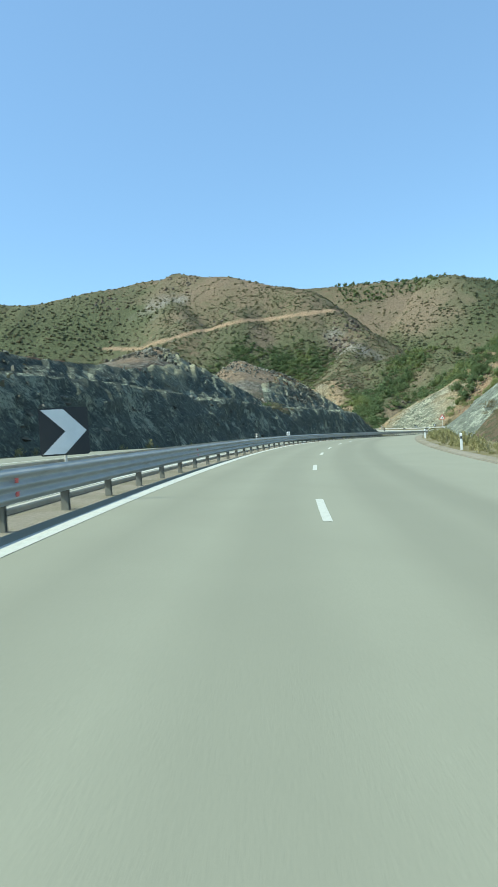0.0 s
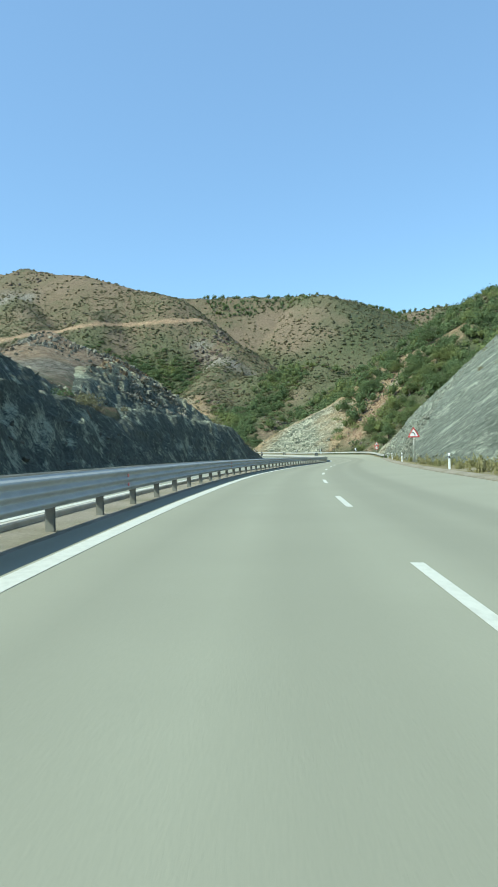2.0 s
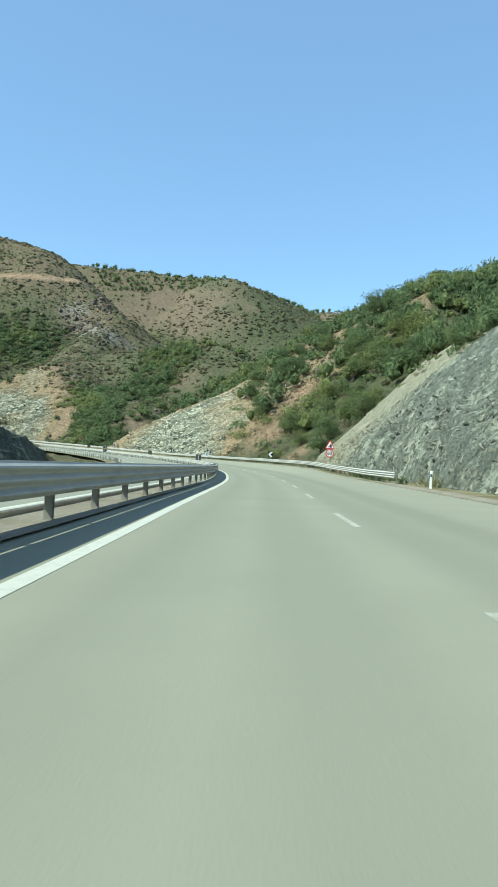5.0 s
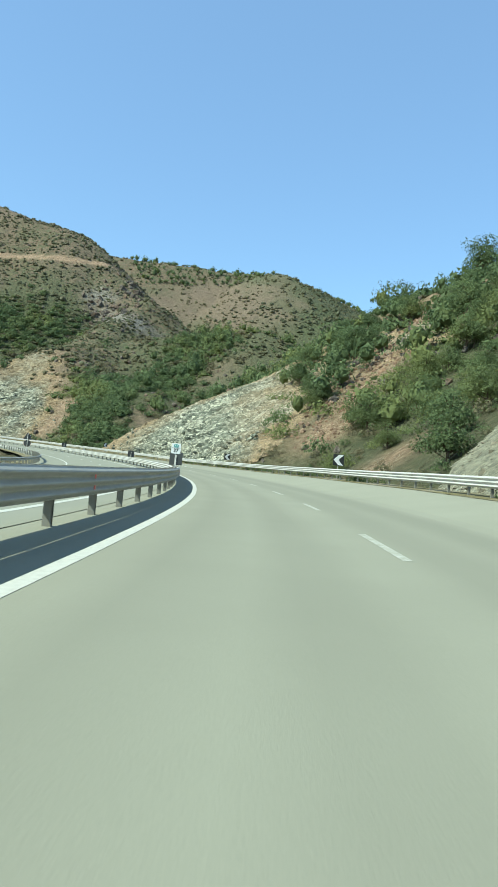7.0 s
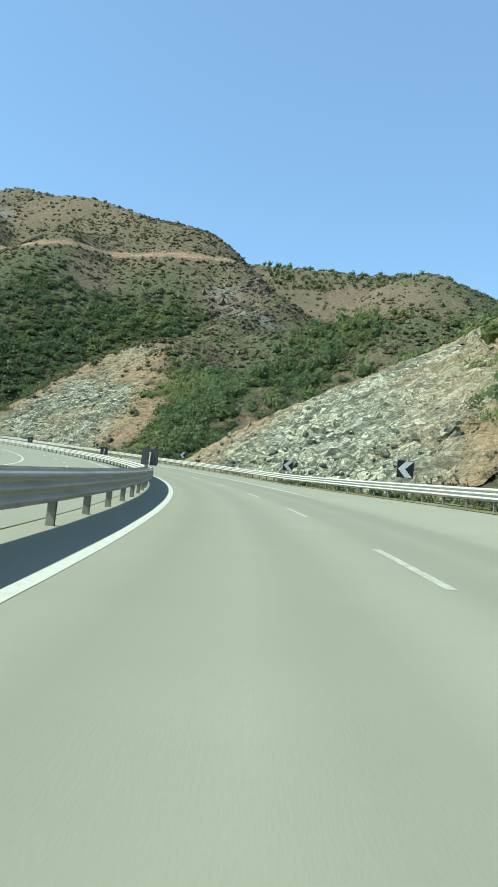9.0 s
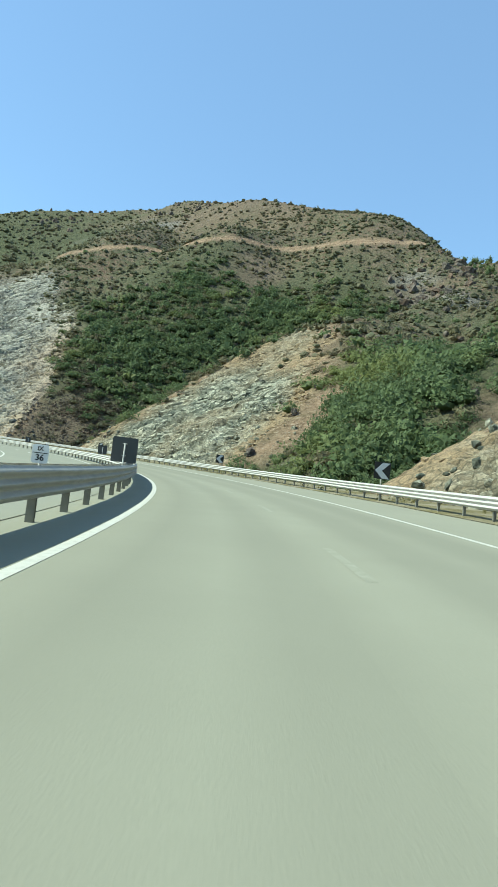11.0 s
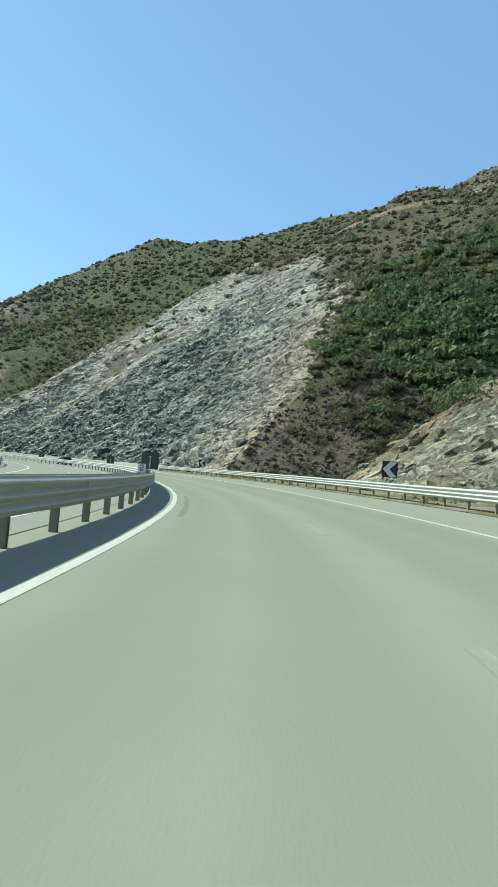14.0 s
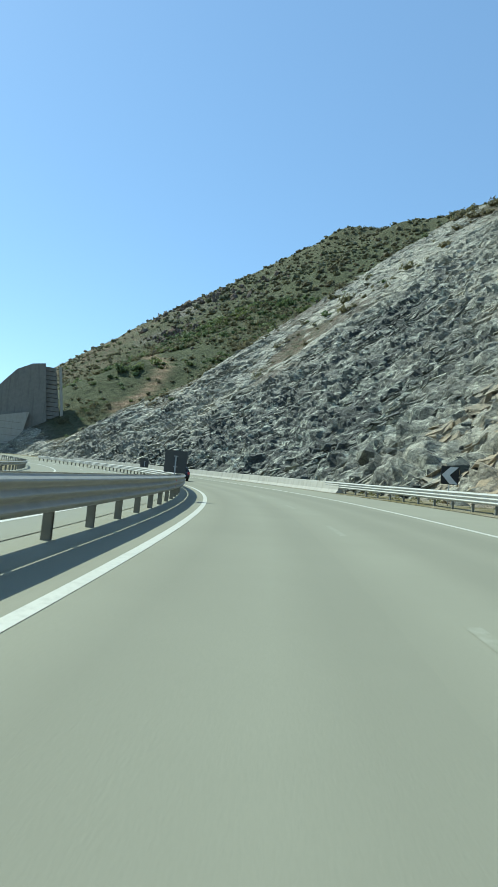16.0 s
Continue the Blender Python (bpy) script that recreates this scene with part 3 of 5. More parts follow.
def cut_left(s, e):
    """The face on the left: a tall lower step, a narrow bench, an upper slope."""
    out = -e - 15.0 + 1.4 * fbm(s / 13, 0 * s, seed=71, octaves=3) * np.clip((-e - 15) / 3, 0, 1)
    rise = np.interp(out, [0, 0.6, 5.2, 8.6, 40], [0, 0.2, 7.4, 7.8, 41])
    return road_level(s) + rise


def land(x, y, dig=2.4):
    """The height of the ground as it is; dig: how far it lies under the faces of bare rock, which are laid over it."""
    shape = np.shape(x)
    x, y = np.ravel(x).astype(float), np.ravel(y).astype(float)
    s, e = along(x, y)
    nat = natural(x, y)
    level = road_level(s)
    face, toe = cut_right(s, e)
    dig = dig * np.interp(s, [55, 90, 250, 285], [1, 2, 2, 1])
    clear = (dig > 0) * np.interp(s, [55, 70, 262, 276], [0, 1.8, 1.8, 0]) * np.clip((nat - face + 8) / 3, 0, 1)
    right = np.where(nat > face, face - np.maximum(clear, dig * np.clip((nat - face - 0.6) / 2.5, 0, 1) * faced_right(s)), nat - clear)
    right = np.maximum(right, level - 0.5 - 0.35 * np.maximum(e - toe, 0))
    faced = cut_left(s, e)
    left = np.where(nat > faced, faced - dig * np.clip((nat - faced - 0.6) / 2.5, 0, 1), nat)
    left = np.maximum(left, level - 0.6 - 0.45 * np.maximum(-e - 15, 0))
    bed = level - 0.45 + bank_at(s) * (np.clip(e, -14, 12) - 2)
    z = np.where(e > toe, right, np.where(e < -15, left, bed))
    ends = (s < S0 + 6) | (s > S_END - 6)
    z = np.where(ends & (np.abs(e) < 30), np.minimum(z, level - 0.5), z)
    return np.maximum(z, -28).reshape(shape)


# where woods and green scrub are thick: x, y, reach, amount; the last four also darken the western slope in place of
# shade
GREEN = [(165, 330, 75, 0.62), (250, 420, 130, 0.5), (-2, 540, 32, 0.75), (-4, 532, 20, 0.8), (14, 556, 30, 0.75), (38, 577, 26, 0.75), (54, 574, 26, 0.75), (-24, 560, 20, 0.6), (3, 582, 30, 0.6), (24, 590, 22, 0.5), (75, 432, 24, 0.7), (80, 446, 18, 0.6), (104, 459, 20, 0.6),
         (118, 483, 22, 0.6), (77, 412, 20, 0.68), (125, 400, 50, 0.45), (164, 660, 40, 0.6), (168, 694, 32, 0.45), (240, 675, 46, 0.6), (262, 688, 40, 0.65), (287, 764, 60, 0.5), (404, 794, 70, 0.5), (112, 318, 42, 0.5), (150, 270, 45, 0.55),
         (120, 225, 30, 0.5), (-150, 694, 45, 0.45), (-195, 655, 40, 0.5), (-240, 628, 36, 0.5), (-215, 635, 30, 0.4), (28, 477, 16, 0.5), (-19, 536, 22, 0.6), (-141, 673, 26, 0.6), (108, 250, 24, 0.4), (-205, 566, 26, 0.5), (-260, 680, 60, 0.4), (-172, 690, 60, 0.6), (-225, 675, 50, 0.55), (-110, 722, 45, 0.45), (-256, 645, 40, 0.45)]
# where dry brown heath and stones show: x, y, reach, amount
BROWN = [(195, 705, 38, 1.0), (180, 760, 40, 1.0), (145, 734, 36, 0.9), (215, 725, 28, 0.8), (12, 600, 17, 0.8), (18, 612, 15, 0.8), (-45, 731, 60, 0.8), (20, 720, 50, 0.8), (86, 592, 20, 0.7), (117, 455, 10, 0.9), (102, 450, 11, 0.9), (90, 411, 8, 0.9),
         (110, 640, 30, 0.8), (70, 640, 24, 0.6), (376, 812, 24, 0.9), (70, 470, 12, 0.7), (-6, 508, 13, 1.0), (-16, 503, 9, 1.0), (4, 500, 8, 0.9)]
# dark ledges of weathered rock: x, y, reach
LEDGES = [(84, 572, 13), (99, 562, 12), (108, 558, 10), (88, 590, 10), (-88, 720, 22), (-70, 726, 14), (-291, 634, 14), (-272, 607, 9), (84, 605, 9)]


def patches(spots, x, y):
    g = np.zeros(np.shape(x))
    for gx, gy, r, *a in spots:
        g = np.maximum(g, (a[0] if a else 1.0) * np.exp(-((x - gx) ** 2 + (y - gy) ** 2) / (r * r)))
    return g


def greenness(x, y):
    return patches(GREEN, x, y)


def brownness(x, y):
    """Heath, with an uneven edge."""
    return np.clip(1.5 * patches(BROWN, x, y) + 1.6 * fbm(x / 22, y / 22, seed=47, octaves=4) - 0.2, 0, 1) * (patches(BROWN, x, y) > 0.08)


def grid_steps(low, high, fine):
    inner = np.arange(low, high + 0.1, fine)
    outer = np.array([12, 30, 60, 110, 190, 320, 520, 850, 1400, 2200, 3200], float)
    return np.r_[(low - outer)[::-1], inner, high + outer]


gx, gy = grid_steps(-330, 420, 3.0), grid_steps(-110, 880, 3.0)
X, Y = np.meshgrid(gx, gy)
Z = land(X, Y)
rough_e = np.abs(along(X.ravel(), Y.ravel())[1])
Z = Z + (np.clip((rough_e - 20) / 12, 0, 1) * (1.5 * fbm(X.ravel() / 7, Y.ravel() / 7, seed=91, octaves=3, gain=0.7))).reshape(Z.shape)
nx, ny = len(gx), len(gy)
idx = np.arange(nx * ny).reshape(ny, nx)
faces = np.stack([idx[:-1, :-1], idx[:-1, 1:], idx[1:, 1:], idx[1:, :-1]], -1).reshape(-1, 4)
ground_mesh = bpy.data.meshes.new("ground")
ground_mesh.from_pydata(np.stack([X, Y, Z], -1).reshape(-1, 3).tolist(), [], faces.tolist())
ground_mesh.materials.append(HILLSIDE)
ground_mesh.polygons.foreach_set("use_smooth", [True] * len(ground_mesh.polygons))
gs, ge = along(X, Y)
bare = np.zeros(nx * ny)
# the old track that crosses the hill, and bare shoulders over the cuttings
face_r, _ = cut_right(gs, ge)
# fresh slides of reddish rock and soil
SCARS = [(133, 339, 5), (127, 334, 5), (121, 328, 6), (114, 322, 6), (109, 318, 5), (102, 313, 6), (97.6, 283, 4.5), (104, 372, 6), (64, 429, 6), (61, 424, 4), (66, 437, 6)]
edge_gap = natural(X.ravel(), Y.ravel()) - face_r.ravel()
bare = np.clip(1 - np.abs(edge_gap - 0.6) / 2.2, 0, 1) * (ge.ravel() > 12) * (ge.ravel() < 130) * 0.85 * faced_right(gs.ravel()) * (gs.ravel() > 290)
grey_crest = bare * np.interp(gs.ravel(), [545, 580], [0, 1])
bare = bare - grey_crest
for bx, by, br in SCARS:
    bare = np.maximum(bare, 0.95 * np.exp(-((X.ravel() - bx) ** 2 + (Y.ravel() - by) ** 2) / (br * br)))
mound = (gs.ravel() > 90) * (gs.ravel() < 225) * (ge.ravel() < -22) * np.clip((Z.ravel() - 9) / 4, 0, 1)
bare = np.maximum(bare, 0.8 * mound * np.clip((Z.ravel() - 12.3) / 3 + 2.5 * fbm(X.ravel() / 6, Y.ravel() / 6, seed=49, octaves=3), 0, 1))
flat_x, flat_y = X.ravel(), Y.ravel()
def track_level(x):
    """The height of the old track across the hill."""
    return np.interp(x, [-140, -97, -67, -40, -4, 20, 60, 92], [96, 90, 93, 101, 107, 110.5, 111.5, 114])


on_hill = (flat_y > 600) & (flat_y < 700) & (flat_x > -140) & (flat_x < 95)
bare = np.maximum(bare, on_hill * np.clip(2.0 - np.abs(Z.ravel() - track_level(flat_x)) / 1.2, 0, 1))
for a, b in (((-236, 584), (-214, 579)), ((-214, 579), (-196, 572)), ((-196, 572), (-184, 560)), ((-184, 560), (-178, 548))):
    u = np.clip(((flat_x - a[0]) * (b[0] - a[0]) + (flat_y - a[1]) * (b[1] - a[1])) / ((b[0] - a[0]) ** 2 + (b[1] - a[1]) ** 2), 0, 1)
    off = np.hypot(flat_x - a[0] - u * (b[0] - a[0]), flat_y - a[1] - u * (b[1] - a[1]))
    bare = np.maximum(bare, np.clip(1.6 - off / 1.6, 0, 1))
for name, values in (("green", np.maximum(greenness(X, Y), 0.9 * np.exp(-((X + 207) ** 2 + (Y - 566) ** 2) / 1500)).ravel()), ("bare", bare), ("brown", 0.9 * brownness(X, Y).ravel()),
                     ("ledge", np.clip(1.3 * patches(LEDGES, X, Y) + 1.5 * fbm(X / 9, Y / 9, seed=48, octaves=3) - 0.35, 0, 1).ravel() * (patches(LEDGES, X, Y) > 0.1).ravel() + 0.9 * mound * (1 - bare) + grey_crest)):
    ground_mesh.attributes.new(name, "FLOAT", "POINT").data.foreach_set("value", values.astype(np.float32))
ground = tagged(new("ground", ground_mesh), "brown and olive scrub hillside with bare soil", "hillside", kind="structure")


# ---- bare rock faces laid over the cuttings ----
def give_rim(me, gap, s, pts, side):
    """Where weathered ochre rock and soil lie along the crest of a cutting."""
    x, y, z = pts.T
    wander = fbm(x / 9, y / 9, z / 9, 77, 4)
    rim = np.clip(0.9 - gap / (2.6 + 3.0 * np.clip((z - 14) / 25, 0, 1)) + 1.8 * wander, 0, 1)
    if side > 0 and s.max() < 305:
        # rubble along the end of the smooth slope
        rim = np.clip(rim + np.clip((s - 270.5 - 0.78 * (along(x, y)[1] - 18.4)) / 3, 0, 1) * (0.8 + 2.0 * wander), 0, 1)
    if 320 < s.min() < 398:
        rim = np.clip(0.85 * rim + np.clip((overgrown(along(x, y)[1]) + 16 - s) / 14, 0, 1) * (0.6 + 1.8 * wander) + 0.5 * np.clip((s - 379) / 5, 0, 1), 0, 1)
    if 398 < s.min() < 505:
        rim = np.clip(rim + np.clip((445 + 0.45 * (along(x, y)[1] - 16) - s) / 16, 0, 1) * (0.8 + wander), 0, 1)
    if s.min() > 505:
        # a pale band under the crest of the slate
        rim = np.clip(np.interp(s, [545, 585], [1.1, 0.72]) - gap / np.interp(s, [530, 560, 585], [16, 15, 10]) + 2.0 * wander, 0, 1) * np.interp(s, [520, 600, 640], [1, 0.9, 0.75])
        tan = np.clip((572 - s) / 16, 0, 1) * np.clip(1.0 - gap / np.interp(z, [4, 25], [3.5, 11]) + 1.6 * wander, 0, 1)
        me.attributes.new("tan", "FLOAT", "POINT").data.foreach_set("value", tan.astype(np.float32))
    if side < 0:
        # the two mounds on the left are loose ochre rubble from the bench up
        rim = np.clip((z - 10.5) / 5 + 2.2 * wander, 0, 1) * 0.9
    elif s.max() < 300:
        rim = 0.7 * np.clip((s - 242) / 14 + 2.0 * wander, 0, 1)
    me.attributes.new("rim", "FLOAT", "POINT").data.foreach_set("value", rim.astype(np.float32))


def rock_face(name, s0, s1, reach, side, material, label, step=0.9, slab=(3.2, 1.1, 1.6), depth=0.9, swell=1.6, tilt=0.55, seed=0, over=-0.12, end=None):
    """A broken face of rock from the road's toe up to the uncut land, as wide as the cut."""
    ss = np.arange(s0, s1, step)
    ee = np.arange(0, reach, step * 0.8)
    if side > 0:
        toe = cut_right(ss, 0 * ss)[1]
        E = toe[:, None] - 0.6 + ee[None]
    else:
        E = np.broadcast_to(-14.6 - ee[None], (len(ss), len(ee))).copy()
    SS = np.broadcast_to(ss[:, None], E.shape)
    level = road_level(SS)
    x, y, _ = road_xyz(SS.ravel(), E.ravel())
    face = (cut_right(SS, E)[0] if side > 0 else cut_left(SS, E)).ravel()
    nat = natural(x, y)
    z = np.where(nat < face, nat + over - 0.25 * np.clip(face - nat - (6 if over > 0 else 0), 0, 3), face)
    # beds that lean along the road, broken into ledges and blocks
    a, c = SS.ravel() * math.cos(tilt) + z * math.sin(tilt), z * math.cos(tilt) - SS.ravel() * math.sin(tilt)
    b = E.ravel()
    warp = 2.2 * fbm(a / 9, c / 5, b / 9, seed + 5, 4)
    bed = c / slab[1] + warp
    step_of = np.floor(bed)
    size = 0.35 + lattice(step_of, np.floor(a / (slab[0] * 2.5) + 7 * lattice(step_of, step_of, 0 * step_of, seed + 3)), 0 * step_of, seed + 4)
    push = depth * size * (bed - step_of - 0.5)
    push += 0.8 * depth * block_noise(a / slab[0] + warp, c / (slab[1] * 1.7) + warp, b / slab[2], seed)
    push += 0.4 * depth * block_noise(a / (slab[0] * 0.4) + warp, c / (slab[1] * 0.6), b / (slab[2] * 0.45), seed + 1)
    push += swell * fbm(SS.ravel() / 11, z / 9, b / 11, seed + 2, 5, 0.6)
    if side > 0 and over < 0:
        push += 3.0 * depth * fbm(a / 8, c / 1.8, b / 5, seed + 7, 4, 0.6) + 1.6 * depth * (0.16 - np.abs(fbm(a / 3.2, c / 0.9, b / 2.2, seed + 8, 3)))
    if side > 0 and over > 0:
        push += 1.5 * fbm(a / 2.4, c / 2.4, b / 2.4, seed + 9, 4, 0.75)
    push *= np.clip((nat - face + 1.2) / 3.5, 0.12, 1)
    if side < 0:
        push *= 1 + 0.8 * np.clip((z - 9) / 3, 0, 1)
    push *= np.clip((E.ravel() * side - (12 if side > 0 else 14.4)) / 3, 0.15, 1)
    tx, ty = np.interp(SS.ravel(), S_AXIS, TX), np.interp(SS.ravel(), S_AXIS, TY)
    x, y, z = x - side * ty * push * 0.7, y + side * tx * push * 0.7, z + push * 0.7
    keep = (nat > face - (8 if over > 0 else 2.2)).reshape(E.shape)
    if end is not None:
        keep &= SS < end + 0.78 * (E - 18.4)
    n = E.shape[1]
    quads = [(i * n + j, i * n + j + 1, (i + 1) * n + j + 1, (i + 1) * n + j) for i in range(len(ss) - 1) for j in range(n - 1)
             if keep[i, j] or keep[i + 1, j + 1]]
    if side > 0:
        quads = [q[::-1] for q in quads]
    used = np.unique(np.array(quads))
    remap = np.full(E.size, -1)
    remap[used] = np.arange(len(used))
    pts = np.stack([x, y, z], -1)[used]
    me = mesh_of(name, pts.tolist(), remap[np.array(quads)].tolist(), material)
    give_rim(me, (nat - face)[used], SS.ravel()[used], pts, side)
    me.attributes.new("bed", "FLOAT_VECTOR", "POINT").data.foreach_set("vector", np.stack([a, c, b], -1)[used].astype(np.float32).ravel())
    return tagged(new(name, me), label, "rock face", kind="structure")


netted = rock_face("rock_face_netted", 34, 300, 40, 1, ROCK_NET, "smooth grey-green cut rock slope beside the road", 0.5, (2.2, 1.6, 2.0), 0.35, 3.6, 0.3, 11, 0.45, 276)
rock_face("rock_face_spur", 326, 402, 44, 1, ROCK_PALE, "pale broken rock cutting with brown soil above", 0.55, (1.6, 0.8, 1.2), 0.6, 1.8, -0.5, 23)
rock_face("rock_face_middle", 402, 512, 62, 1, ROCK_PALE, "pale grey and ochre broken rock cutting", 0.55, (2.0, 0.9, 1.4), 0.7, 2.0, -0.55, 37)
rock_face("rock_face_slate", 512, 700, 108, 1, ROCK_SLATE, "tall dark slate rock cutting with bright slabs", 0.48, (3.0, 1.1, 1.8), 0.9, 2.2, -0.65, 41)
rock_face("rock_face_shaded", -90, 280, 46, -1, ROCK_SHADE_TONED, "dark shaded two-step rock cutting across the road", 0.7, (5.0, 2.4, 3.0), 0.5, 3.0, 0.35, 53)


def slabs(name, s0, s1, reach, count, small, large, flat, tilt, material, label, seed, side=1, chaos=0.5, low=0.0, power=5, blade=1.0, on=None):
    """Angular plates and blocks that stick out of a rock face along its beds."""
    r = np.random.default_rng(seed)
    s = r.uniform(s0, s1, count * 3)
    u = low + r.random(count * 3) * (reach - low)
    e = (cut_right(s, 0 * s)[1] + u) if side > 0 else (-15.2 - u)
    x, y, _ = road_xyz(s, e)
    face = cut_right(s, e)[0] if side > 0 else cut_left(s, e)
    gap = natural(x, y) - face
    ok = np.where(gap > -0.4)[0][:count]
    s, e, x, y, z, gap = s[ok], e[ok], x[ok], y[ok], face[ok] + np.minimum(gap[ok], 0), gap[ok]
    n = len(s)
    z = z + 1.2 * fbm(s / 11, z / 9, e / 11, seed + 2, 4) * np.clip(gap / 3, 0.1, 1)
    if on is not None:
        skin = BVHTree.FromPolygons([v.co for v in on.data.vertices], [q.vertices[:] for q in on.data.polygons])
        down = [skin.ray_cast((px, py, 150.0), (0, 0, -1))[0] for px, py in zip(x, y)]
        z = np.array([q.z - 0.02 if q else -40.0 for q in down])
    tx, ty = np.interp(s, S_AXIS, TX), np.interp(s, S_AXIS, TY)
    lean = tilt + r.normal(0, chaos, n)
    slope = np.arctan(0.9) + r.normal(0, chaos, n)
    swing = r.normal(0, chaos, n)
    out = np.stack([-side * ty, side * tx, 0 * tx], -1)
    go = np.stack([tx, ty, 0 * tx], -1)
    go, out = go * np.cos(swing)[:, None] + out * np.sin(swing)[:, None], out * np.cos(swing)[:, None] - go * np.sin(swing)[:, None]
    up = -out * np.cos(slope)[:, None] + np.array([0, 0, 1.0]) * np.sin(slope)[:, None]
    a = go * np.cos(lean)[:, None] + up * np.sin(lean)[:, None]
    c = -go * np.sin(lean)[:, None] + up * np.cos(lean)[:, None]
    nrm = np.cross(a, c)
    size = small + (large - small) * r.random(n) ** power
    lx, lc, ln = size * r.uniform(0.7, 2.0, n) * blade, size * r.uniform(0.3, 0.9, n) / blade, size * flat * r.uniform(0.4, 1.5, n)
    corners = np.array([[-1, -1, -1], [1, -1, -1], [1, 1, -1], [-1, 1, -1], [-1, -1, 1], [1, -1, 1], [1, 1, 1], [-1, 1, 1]], float)
    jit = corners[None] * (1 + r.uniform(-0.75, 0.25, (n, 8, 3)))
    pts = np.stack([x, y, z], -1)[:, None] + jit[:, :, :1] * (a * lx[:, None])[:, None] * 0.5 + jit[:, :, 1:2] * (c * lc[:, None])[:, None] * 0.5 + jit[:, :, 2:] * (nrm * ln[:, None])[:, None] * 0.5
    quad = np.array([[0, 3, 2, 1], [4, 5, 6, 7], [0, 1, 5, 4], [1, 2, 6, 5], [2, 3, 7, 6], [3, 0, 4, 7]])
    faces = (quad[None] + (np.arange(n) * 8)[:, None, None]).reshape(-1, 4)
    me = mesh_of(name, pts.reshape(-1, 3).tolist(), faces.tolist(), material)
    give_rim(me, np.repeat(gap, 8), np.repeat(s, 8), pts.reshape(-1, 3), side)
    return tagged(new(name, me), label, "rock slabs", kind="stuff")


slabs("slate_slabs", 515, 600, 104, 11500, 0.14, 1.15, 0.3, -0.65, SLAB_SLATE, "broken slate plates over the tall dark face", 61, 1, 0.24, 0, 3.4, 1.8)
slabs("slate_slabs", 600, 690, 104, 6200, 0.18, 1.3, 0.3, -0.65, SLAB_SLATE, "broken slate plates over the far end of the tall face", 68, 1, 0.24, 0, 3, 1.8)
slabs("rock_fragments", 402, 512, 60, 3000, 0.12, 1.3, 0.4, -0.5, SLAB_PALE, "broken pale blocks over the cutting", 62, 1, 0.3, 0, 4.0, 1.4)
slabs("rock_fragments", 328, 402, 42, 2400, 0.1, 0.8, 0.5, -0.5, SLAB_PALE, "broken pale blocks over the spur", 63)
slabs("rock_fragments", 60, 285, 34, 6500, 0.07, 0.42, 0.8, 0.3, SLAB_NET, "small grey fragments on the smooth slope", 64, 1, 0.5, 0, 3, 1.2, netted)
slabs("rock_fragments", 60, 272, 5, 3600, 0.06, 0.4, 0.9, 0.3, SLAB_NET, "pale rubble along the foot of the smooth slope", 66, 1, 0.6, 0.3, 3, 1.2, netted)
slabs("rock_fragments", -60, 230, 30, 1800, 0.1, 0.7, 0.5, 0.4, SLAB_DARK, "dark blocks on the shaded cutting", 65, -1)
slabs("rock_fragments", 120, 205, 46, 3000, 0.1, 0.8, 0.6, 0.5, SLAB_MOUND, "grey and ochre rubble on the mounds over the shaded cutting", 67, -1, 0.6, 9)
slabs("bright_slabs", 520, 548, 11, 420, 0.35, 2.1, 0.3, -0.4, SLAB_BRIGHT, "layered pale slabs at the corner of the tall face", 66, 1, 0.2, 0, 2)


def boulders(name, spots, count, small, large, material, label, seed):
    """Rough crags that lie on the open hillside round a few spots."""
    r = np.random.default_rng(seed)
    verts, faces = [], []
    base = bmesh.new()
    bmesh.ops.create_icosphere(base, subdivisions=1, radius=1)
    v0 = np.array([v.co[:] for v in base.verts])
    f0 = np.array([[v.index for v in f.verts] for f in base.faces])
    base.free()
    at = np.array([spots[k % len(spots)][:2] for k in range(count)]) + r.normal(0, 1, (count, 2)) * np.array([[spots[k % len(spots)][2]] * 2 for k in range(count)])
    bs, be = along(at[:, 0], at[:, 1])
    clear = (be < -19) | (be > 17) & (natural(at[:, 0], at[:, 1]) < cut_right(bs, be)[0] + 1)
    at = at[clear]
    z = land(at[:, 0], at[:, 1], 0.0)
    for k in range(len(at)):
        size = small + (large - small) * r.random() ** 3
        v = v0 * (1 + 0.7 * (r.random((len(v0), 1)) - 0.5)) * size * r.uniform(0.5, 1.3, 3)
        verts.append(v + (at[k, 0], at[k, 1], z[k] + size * 0.1))
        faces.append(f0 + (len(verts) - 1) * len(v0))
    me = mesh_of(name, np.concatenate(verts).tolist(), np.concatenate(faces).tolist(), material)
    return tagged(new(name, me), label, "rocks", kind="stuff")


boulders("rock_outcrop", [(96, 600, 9), (84, 590, 8), (104, 612, 8), (-150, 748, 12), (-60, 760, 14), (-20, 660, 12), (-300, 640, 12), (-275, 660, 12), (-262, 612, 6)], 620, 0.5, 2.3, ROCK_CRAG, "dark weathered rock outcrops on the hill", 5)
boulders("hillside_stones", [(50, 620, 60), (-60, 700, 70), (120, 560, 60), (-200, 700, 60), (110, 420, 35), (130, 330, 28), (20, 560, 40), (110, 340, 16)], 2600, 0.2, 1.1, ROCK_CRAG, "scattered stones on the brown hillside", 6)

